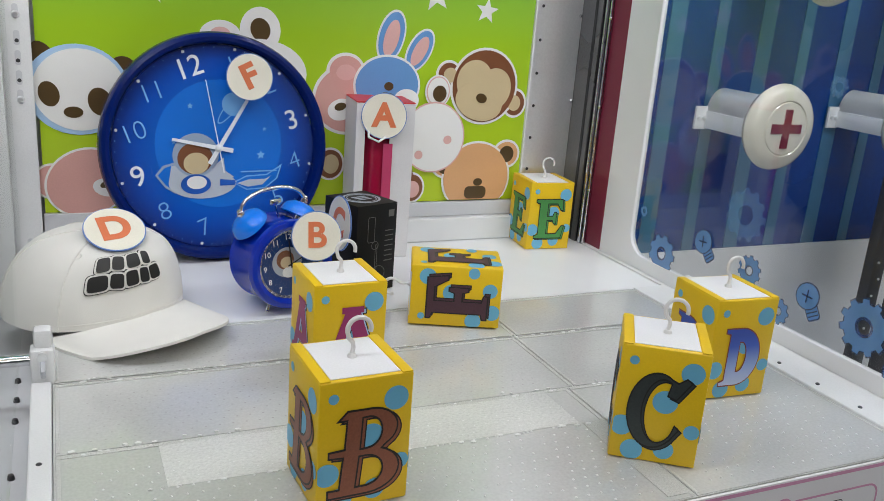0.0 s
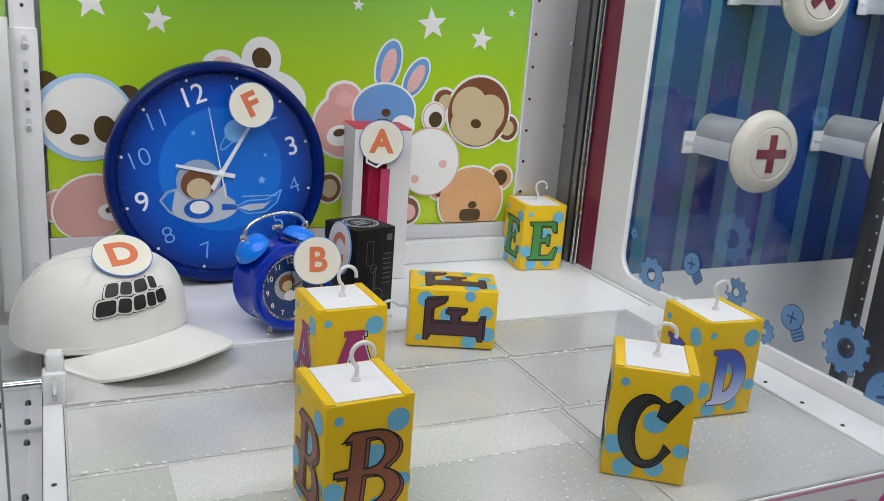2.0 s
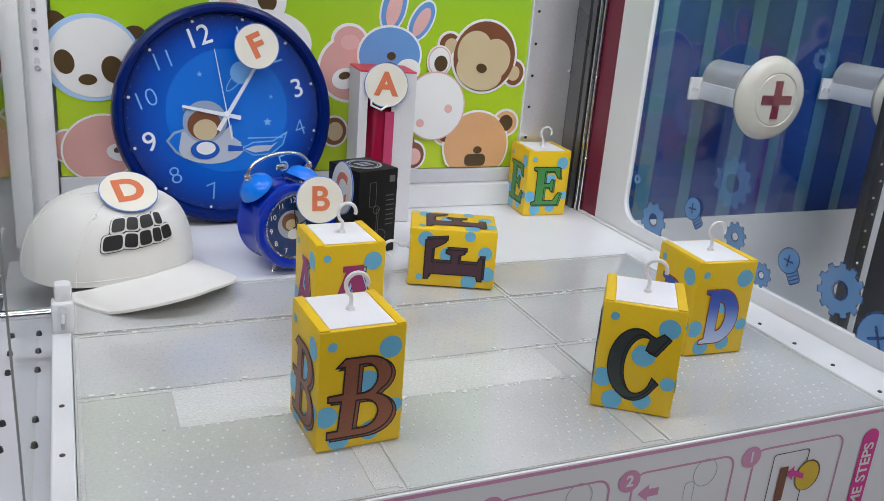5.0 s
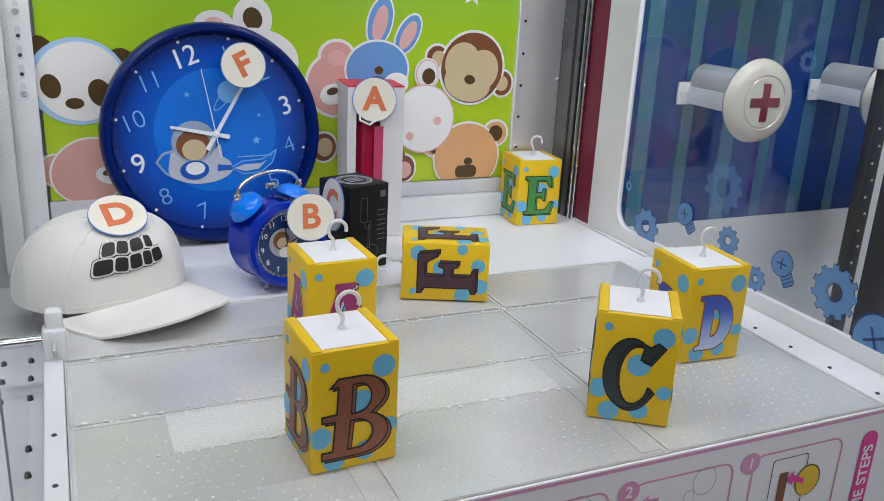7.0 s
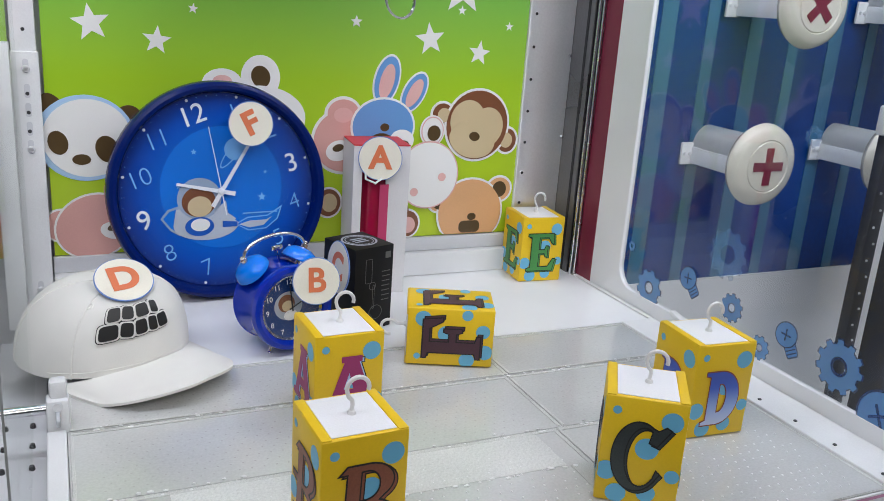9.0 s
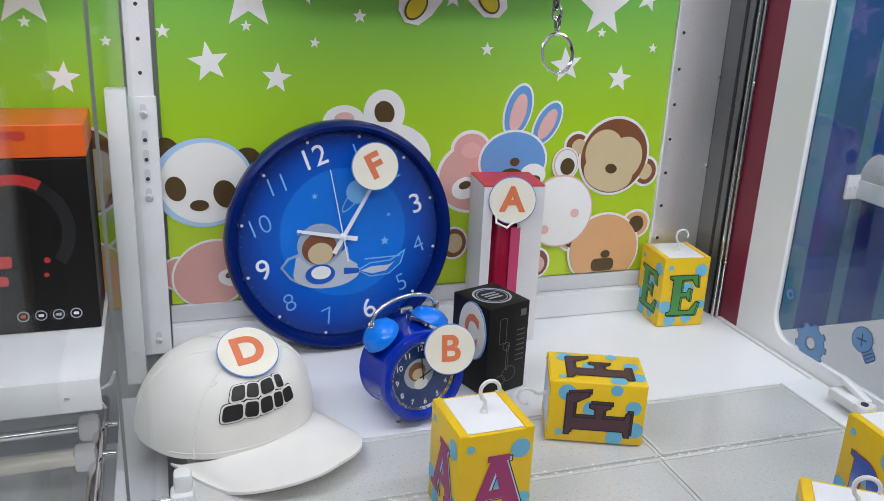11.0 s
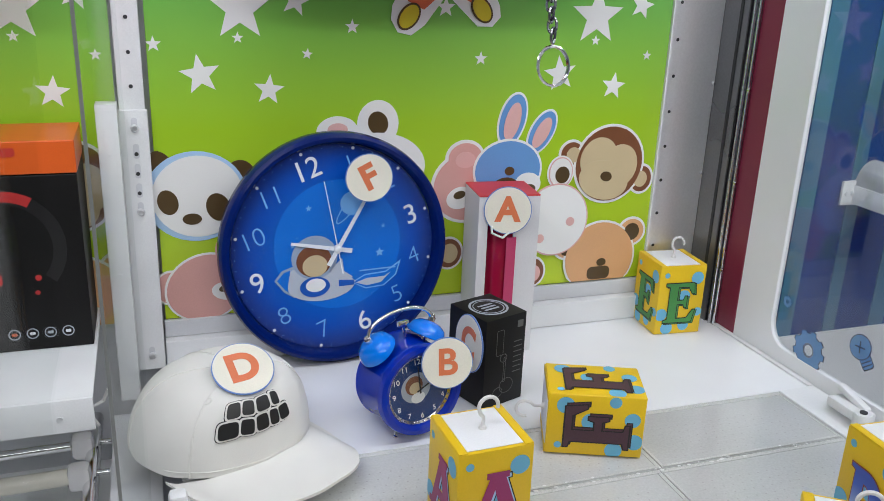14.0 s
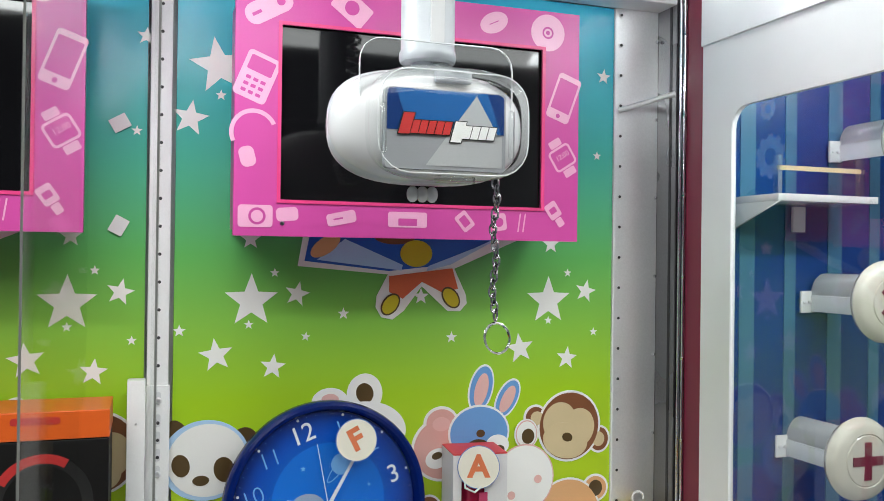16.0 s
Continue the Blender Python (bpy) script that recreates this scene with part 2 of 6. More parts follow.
def lathe(profile, seg=48, bm=None, m=None):
    """Turns (radius, height) pairs round z."""
    bm = bm or bmesh.new()
    rings = []
    for r, z in profile:
        if r < 1e-6:
            rings.append([bm.verts.new((0, 0, z))])
        else:
            rings.append([bm.verts.new((r * math.cos(2 * math.pi * k / seg), r * math.sin(2 * math.pi * k / seg), z)) for k in range(seg)])
    for a, b in zip(rings, rings[1:]):
        for k in range(seg):
            q = [a[k % len(a)], a[(k + 1) % len(a)], b[(k + 1) % len(b)], b[k % len(b)]]
            q = list(dict.fromkeys(q))
            if len(q) > 2:
                bm.faces.new(q)
    if m is not None:
        bmesh.ops.transform(bm, matrix=m, verts=[v for r in rings for v in r])
    bmesh.ops.recalc_face_normals(bm, faces=bm.faces)
    return bm


def tube(points, r, seg=8, bm=None, closed=False):
    """A round bar along points."""
    bm = bm or bmesh.new()
    pts = [Vector(p) for p in points]
    n = len(pts)
    rings, up = [], None
    for k, p in enumerate(pts):
        a = pts[(k - 1) % n] if closed or k else p
        b = pts[(k + 1) % n] if closed or k < n - 1 else p
        d = (b - a).normalized()
        if up is None:
            up = d.orthogonal().normalized()
        up = (up - d * up.dot(d)).normalized()
        side = d.cross(up)
        rings.append([bm.verts.new(p + r * (math.cos(2 * math.pi * j / seg) * up + math.sin(2 * math.pi * j / seg) * side)) for j in range(seg)])
    for k in range(n if closed else n - 1):
        a, b = rings[k], rings[(k + 1) % n]
        for j in range(seg):
            bm.faces.new((a[j], a[(j + 1) % seg], b[(j + 1) % seg], b[j]))
    if not closed:
        bm.faces.new(rings[0][::-1])
        bm.faces.new(rings[-1])
    bmesh.ops.recalc_face_normals(bm, faces=bm.faces)
    return bm


def ring_pts(r, n=32, at=(0, 0, 0)):
    return [(at[0] + r * math.cos(2 * math.pi * k / n), at[1] + r * math.sin(2 * math.pi * k / n), at[2]) for k in range(n)]


def ell(cx, cy, rx, ry, rot=0.0, n=36):
    c, s = math.cos(radians(rot)), math.sin(radians(rot))
    out = []
    for k in range(n):
        a = 2 * math.pi * k / n
        x, y = rx * math.cos(a), ry * math.sin(a)
        out.append((cx + x * c - y * s, cy + x * s + y * c))
    return out


def arc(cx, cy, rx, ry, a0, a1, n=12):
    return [(cx + rx * math.cos(radians(a0 + (a1 - a0) * k / n)), cy + ry * math.sin(radians(a0 + (a1 - a0) * k / n))) for k in range(n + 1)]


def rrect(w, h, r, cx=0.0, cy=0.0, n=5):
    p = []
    for sx, sy, a in ((1, 1, 0), (-1, 1, 90), (-1, -1, 180), (1, -1, 270)):
        p += arc(cx + sx * (w / 2 - r), cy + sy * (h / 2 - r), r, r, a, a + 90, n)
    return p


def star_pts(cx, cy, r, rot=0.0):
    return [(cx + (r if k % 2 == 0 else r * 0.42) * math.sin(radians(36 * k + rot)), cy + (r if k % 2 == 0 else r * 0.42) * math.cos(radians(36 * k + rot))) for k in range(10)]


def gear_pts(cx, cy, r, teeth=9, deep=0.16):
    out = []
    for k in range(teeth):
        for f, q in ((0.0, 1 - deep), (0.2, 1 - deep), (0.3, 1.0), (0.7, 1.0), (0.8, 1 - deep)):
            a = 2 * math.pi * (k + f) / teeth
            out.append((cx + r * q * math.cos(a), cy + r * q * math.sin(a)))
    return out


def flat(loops, depth=0.0004, z=0.0, offset=0.0, m=None, bm=None):
    """A thin plate cut to loops in x, y; inner loops are holes."""
    cu = bpy.data.curves.new("outline", "CURVE")
    cu.dimensions, cu.fill_mode, cu.extrude, cu.offset = "2D", "BOTH", depth / 2, offset
    for lp in loops:
        sp = cu.splines.new("POLY")
        sp.points.add(len(lp) - 1)
        for q, (x, y) in zip(sp.points, lp):
            q.co = (x, y, 0, 1)
        sp.use_cyclic_u = True
    ob = bpy.data.objects.new("outline", cu)
    me = bpy.data.meshes.new_from_object(ob)
    me.transform((m or Matrix()) @ Matrix.Translation((0, 0, z + depth / 2)))
    bm = bm or bmesh.new()
    bm.from_mesh(me)
    bmesh.ops.remove_doubles(bm, verts=bm.verts, dist=1e-6)
    bpy.data.objects.remove(ob)
    bpy.data.curves.remove(cu)
    bpy.data.meshes.remove(me)
    return bm


def words(text, size, depth=0.0004, z=0.0, offset=0.0, m=None, bm=None, shear=0.0):
    cu = bpy.data.curves.new("lettering", "FONT")
    cu.body, cu.size, cu.align_x, cu.align_y, cu.extrude, cu.offset, cu.shear = text, size, "CENTER", "CENTER", depth / 2, offset, shear
    ob = bpy.data.objects.new("lettering", cu)
    me = bpy.data.meshes.new_from_object(ob)
    me.transform((m or Matrix()) @ Matrix.Translation((0, 0, z + depth / 2)))
    bm = bm or bmesh.new()
    bm.from_mesh(me)
    bmesh.ops.remove_doubles(bm, verts=bm.verts, dist=1e-6)
    bpy.data.objects.remove(ob)
    bpy.data.curves.remove(cu)
    bpy.data.meshes.remove(me)
    return bm


def structure(name, bm, material, label="", smooth=False):
    return tagged(part(name, bm, material, None, label, smooth), kind="structure")


# ---- the cabinet ----
XL, XR = -0.585, 0.165
floor = structure("floor", span(-0.5515, XR - 0.002, -0.66, 0.0, -0.03, -0.0011), ACRYL_EDGE, "pale base under clear perforated boards")
platform = structure("floor_platform", span(-0.552, 0.157, -0.253, -0.002, -0.0010, 0.0, 0.0003), SHELF, "white laminate platform at the rear of the cabinet")
wall_back = structure("wall_back", span(-0.555, 0.077, 0.0, 0.02, 0.055, 0.845), PANEL, "green to blue printed rear panel with white stars")
wall_left_back = structure("wall_back_neighbour", span(-1.25, -0.59, 0.0, 0.02, 0.055, 0.845), PANEL, "green to blue printed rear panel of the next cabinet")
structure("wall_behind", span(-1.25, 0.168, 0.021, 0.04, -0.3, 0.9), SILL)
structure("trim_panel_edge", span(0.077, 0.0795, -0.004, 0.02, 0.055, 0.845), WHITE)
sill = structure("sill", span(-0.557, 0.115, -0.006, 0.0, 0.034, 0.0545, 0.001), SILL, "pale grey metal strip under the rear panel")
structure("sill_foot", span(-0.557, 0.13, -0.018, 0.0, 0.0005, 0.0335, 0.0012), WHITE, "white folded metal ledge at the rear")
steel = structure("wall_steel", span(0.080, 0.154, -0.001, 0.02, 0.0, 0.86), STEEL, "brushed steel corner strip with a row of holes")
bm = bmesh.new()
for k in range(17):
    lathe([(0.0, 0.0), (0.0022, 0.0), (0.0022, 0.0006)], 10, bm, Matrix.Translation((0.0885, -0.0022, 0.10 + 0.046 * k)) @ FRONT)
part("hole", bm, DARKMETAL, steel)
bm = bmesh.new()
for k in range(17):
    tube([(0.0885 + 0.0028 * math.cos(a * math.pi / 8), -0.0024, 0.10 + 0.046 * k + 0.0028 * math.sin(a * math.pi / 8)) for a in range(16)], 0.0006, 5, bm, True)
part("hole_rim", bm, STEEL, steel)
# upright rails in the corner
structure("rail_post", span(0.1545, 0.1638, -0.050, 0.02, 0.0, 0.86), DARKSTEEL, "dark steel corner post")
for x, y in ((0.1546, -0.036),):
    structure("rail_slit", span(x - 0.0008, x - 0.0002, y - 0.0028, y + 0.0028, 0.001, 0.858), SLIT)
for x in (0.1570, 0.1615):
    structure("rail_slit", span(x - 0.001, x + 0.001, -0.0510, -0.0502, 0.001, 0.858), SLIT)
for x, y, r in ((0.1565, -0.058, 0.0022), (0.1605, -0.0625, 0.0022)):
    structure("rail", lathe([(0, 0.0), (r, 0.0), (r, 0.86), (0, 0.86)], 12, None, Matrix.Translation((x, y, 0))), CHROME, "slim chrome upright rail", True)
for k in range(7):
    for x, y in ((0.150, -0.004), (0.158, -0.066)):
        structure("rail_bolt", lathe([(0, 0.004), (0.002, 0.0035), (0.0028, 0.0)], 12, None, Matrix.Translation((x, y, 0.08 + 0.12 * k)) @ FRONT), CHROME, "", True)
structure("wall_right_trim", span(0.164, 0.172, -0.10, -0.062, 0.0, 0.86, 0.001), MAROON, "maroon vinyl corner trim")
structure("rod", tube([(0.083, -0.006, 0.69), (0.15, -0.055, 0.712)], 0.004, 12), STEEL, "grey cross rod in the upper corner", True)

# side wall with a rounded window
MS = Matrix(((0, 0, -1, XR + 0.008), (1, 0, 0, 0), (0, 1, 0, 0), (0, 0, 0, 1)))  # drawing x, y -> world y, z; faces -x
wall_right = structure("wall_right", flat([[(-1.3, -0.25), (-0.10, -0.25), (-0.10, 0.90), (-1.3, 0.90)], rrect(0.475, 0.655, 0.03, -0.4025, 0.3475)], 0.008, 0, 0, MS), SHELF, "white side frame with a rounded window")
window_right = structure("window_1", flat([rrect(0.472, 0.652, 0.03, -0.4025, 0.3475)], 0.003, 0.0, 0, Matrix(((0, 0, -1, XR + 0.006), (1, 0, 0, 0), (0, 1, 0, 0), (0, 0, 0, 1)))), GLASS, "clear glass side window with printed gears")
window_right.visible_shadow = False
MG = Matrix(((0, 0, -1, XR + 0.0025), (1, 0, 0, 0), (0, 1, 0, 0), (0, 0, 0, 1)))


def gear_decal(y, z, r, wall, m, teeth=9, faint=False):
    if not faint:
        part("gear_print", flat([gear_pts(y, z, r * 1.03, teeth), ell(y, z, r * 0.26, r * 0.26)], 0.0002, 0, 0, m), GEARLINE, wall, smooth=False)
    part("gear_print", flat([gear_pts(y, z, r * 0.97, teeth), ell(y, z, r * 0.36, r * 0.36)], 0.0002, 0.0003, 0, m), GEARFAINT if faint else GEARBLUE, wall, smooth=False)


def bolt_decal(y, z, r, rot, wall, m):
    t = m @ Matrix.Translation((y, z, 0)) @ pose(0, 0, 0, 0, 0, rot)
    part("bolt_print", flat([rrect(r * 1.16, r * 1.8, r * 0.3, 0, -r * 0.85)], 0.0002, 0, 0, t), GEARLINE, wall, smooth=False)
    part("bolt_print", flat([rrect(r * 1.0, r * 1.64, r * 0.25, 0, -r * 0.85)], 0.0002, 0.0003, 0, t), GEARBLUE, wall, smooth=False)
    for k in range(3):
        part("bolt_thread", flat([rrect(r * 0.95, r * 0.09, r * 0.03, 0, -r * (1.15 + 0.27 * k))], 0.0002, 0.0006, 0, t), GEARLINE, wall, smooth=False)
    part("bolt_print", flat([ell(0, 0, r * 1.06, r * 0.98)], 0.0002, 0.0009, 0, t), GEARLINE, wall, smooth=False)
    part("bolt_print", flat([ell(0, 0, r * 0.97, r * 0.89)], 0.0002, 0.0012, 0, t), GEARBLUE, wall, smooth=False)
    for k in (35, 125):
        part("bolt_slot", flat([rrect(r * 0.95, r * 0.12, r * 0.05)], 0.0002, 0.0015 + 0.0001 * (k > 90), 0, t @ pose(0, 0, 0, 0, 0, k)), GEARLINE, wall, smooth=False)


for y, z, r, teeth in ((-0.1853, 0.0809, 0.0075, 9), (-0.232, 0.0365, 0.0255, 9), (-0.364, 0.123, 0.032, 11), (-0.456, 0.278, 0.012, 9), (-0.3846, 0.0637, 0.0175, 10),
                    (-0.436, 0.0345, 0.0145, 9), (-0.5424, 0.0579, 0.0290, 11), (-0.24, 0.60, 0.030, 10), (-0.235, 0.662, 0.016, 9)):
    gear_decal(y, z, r, window_right, MG, teeth, z > 0.1)
for y, z, r, turn in ((-0.3054, 0.0745, 0.0150, -40), (-0.4707, 0.0644, 0.0150, -32), (-0.598, 0.030, 0.026, -60)):
    bolt_decal(y, z, r, turn, window_right, MG)

# rims of the play field
rim_l = structure("rim_left", span(-0.568, -0.552, -0.66, -0.355, -0.03, 0.003, 0.0015), WHITE, "white metal rim along the play field")
rim_r = structure("rim_right", span(0.1135, 0.164, -0.66, -0.2535, -0.03, 0.002, 0.0015), WHITE, "white metal rim along the play field")
structure("rim_right_rear", span(0.1575, 0.164, -0.2530, -0.066, -0.03, 0.002), WHITE)
for x, ys, rim in ((0.124, (-0.49, -0.54, -0.59, -0.645), rim_r), (-0.5605, (-0.49, -0.56), rim_l)):
    for y in ys:
        part("screw", lathe([(0, 0.0034), (0.0013, 0.0034), (0.0021, 0.0028), (0.0021, 0.002)], 10, None, Matrix.Translation((x, y, 0.0006 if x < 0 else 0))), DARKMETAL, rim)

# perforated acrylic boards, each with its own edge
SEAM = 0.0009
rows_y = [(-0.357, -0.2545), (-0.476, -0.357), (-0.66, -0.476)]
cols = [[(-0.551, -0.108), (-0.108, 0.1125)], [(-0.551, -0.113), (-0.113, 0.1125)], [(-0.551, -0.345), (-0.345, -0.122), (-0.122, 0.1125)]]
for (y0, y1), cs in zip(rows_y, cols):
    for x0, x1 in cs:
        part("board", span(x0 + SEAM, x1 - SEAM, y0 + SEAM, y1 - SEAM, -0.0010, -0.0004, 0.0002), ACRYL, floor, "frosted perforated acrylic board", False)
        part("board_lip", span(x0 + SEAM + 0.001, x1 - SEAM - 0.001, y1 - 0.006, y1 - SEAM - 0.0012, -0.00035, 0.0003, 0.0002), ACRYL_EDGE, floor, "", False)
        for xa in (x0 + SEAM + 0.0004, x1 - SEAM - 0.0034):
            part("board_lip", span(xa, xa + 0.003, y0 + 0.003, y1 - 0.0065, -0.00035, 0.0002, 0.0002), ACRYL_EDGE, floor, "", False)
for x0, x1, y0, y1 in ((-0.366, -0.3475, -0.655, -0.5405), (-0.1445, -0.1245, -0.655, -0.5405)):
    part("joint_strip", span(x0, x1, y0, y1, -0.00035, 0.0003, 0.0002), ACRYL_EDGE, floor, "clear joint strip", False)
for x0, x1 in ((-0.480, -0.3475), (-0.3430, -0.1470)):
    part("joint_strip", span(x0, x1, -0.539, -0.4795, -0.00035, 0.0001, 0.0002), PEBBLED, floor, "pebbled clear joint strip", False)
for y, x0, x1 in ((-0.3535, -0.55, -0.110), (-0.3535, -0.106, 0.112)):
    part("joint_lip", span(x0, x1, y - 0.0016, y + 0.0016, 0.00035, 0.0008, 0.0002), ACRYL_EDGE, floor, "", False)
bm, glints = bmesh.new(), bmesh.new()
for (y0, y1), cs in zip(rows_y, cols):
    for x0, x1 in cs:
        nx, ny = int((x1 - x0 - 0.05) / 0.0105), int((y1 - y0 - 0.045) / 0.0105)
        for i in range(nx + 1):
            for j in range(ny + 1):
                x, y = x0 + 0.025 + 0.0105 * i + (0.005 if j % 2 else 0), y0 + 0.015 + 0.0105 * j
                ring = [(math.cos(k * math.pi / 3), math.sin(k * math.pi / 3)) for k in range(6)]
                if y0 < -0.6:  # front holes catch the light: pale raised studs stand in for their glints
                    if random.random() < 0.25:
                        continue
                    low_, top_ = ([glints.verts.new((x + r * c, y + r * q, z)) for c, q in ring] for r, z in ((0.0012, -0.0004), (0.0006, 0.0002)))
                    for k in range(6):
                        glints.faces.new((low_[k], low_[(k + 1) % 6], top_[(k + 1) % 6], top_[k]))
                    glints.faces.new(top_)
                else:
                    bm.faces.new([bm.verts.new((x + 0.0010 * c, y + 0.0010 * q, -0.00028)) for c, q in ring])
tagged(part("perforations", bm, HOLE, floor, "", False), kind="stuff")
tagged(part("hole_glints", glints, DROP_GLINT, floor, "", True), kind="stuff")
# drops of clear sealant along the joints
bm = bmesh.new()
for k in range(150):
    y = random.choice((-0.3545, -0.359, -0.473, -0.479, -0.541))
    r = random.uniform(0.0006, 0.0022)
    x = random.uniform(-0.54, 0.10) if y > -0.5 else random.uniform(-0.50, -0.14)
    if y < -0.47 and -0.40 < x < -0.32:
        continue
    bmesh.ops.create_icosphere(bm, subdivisions=1, radius=1, matrix=pose(x, y + random.uniform(-0.002, 0.002), 0.0002) @ Matrix.Diagonal((r * 1.5, r, 0.0009, 1)))
tagged(part("sealant_drops", bm, DROP_GLINT, floor, "", True), kind="stuff")

# ---- prints on the rear panels ----


def on_wall(name, loops, layer, material, wall, dx=0.0):
    return part(name, flat(loops, 0.0004, 0.0003 + 0.0006 * layer, 0, Matrix.Translation((dx, 0, 0)) @ FRONT), material, wall, smooth=False)


STARS = [(-0.458, 0.405, 0.036, 0), (-0.398, 0.414, 0.0175, 12), (-0.502, 0.335, 0.0225, -8), (-0.429, 0.318, 0.0175, 6), (-0.335, 0.387, 0.0085, 0), (-0.386, 0.357, 0.0065, 8),
         (-0.503, 0.710, 0.038, -10), (-0.538, 0.640, 0.024, 8), (-0.028, 0.403, 0.036, 0), (0.033, 0.417, 0.0175, 12), (-0.073, 0.334, 0.0225, -8), (0.003, 0.318, 0.0175, 6),
         (-0.179, 0.352, 0.0085, 0), (-0.461, 0.374, 0.0065, 0), (-0.428, 0.442, 0.0065, 0), (-0.548, 0.367, 0.0085, 0), (0.047, 0.356, 0.0065, 0), (0.003, 0.444, 0.0065, 0),
         (-0.028, 0.374, 0.0065, 0), (-0.460, 0.486, 0.014, 0), (-0.025, 0.486, 0.014, 0), (-0.50, 0.672, 0.0075, 0), (0.05, 0.62, 0.007, 0), (-0.225, 0.41, 0.012, 0), (0.06, 0.74, 0.012, 5)]
for wall, dx in ((wall_back, 0.0), (wall_left_back, -0.652)):
    for x, z, r, rot in STARS:
        on_wall("star", [star_pts(x, z, r, rot)], 0, PRINT_WHITE, wall, dx)

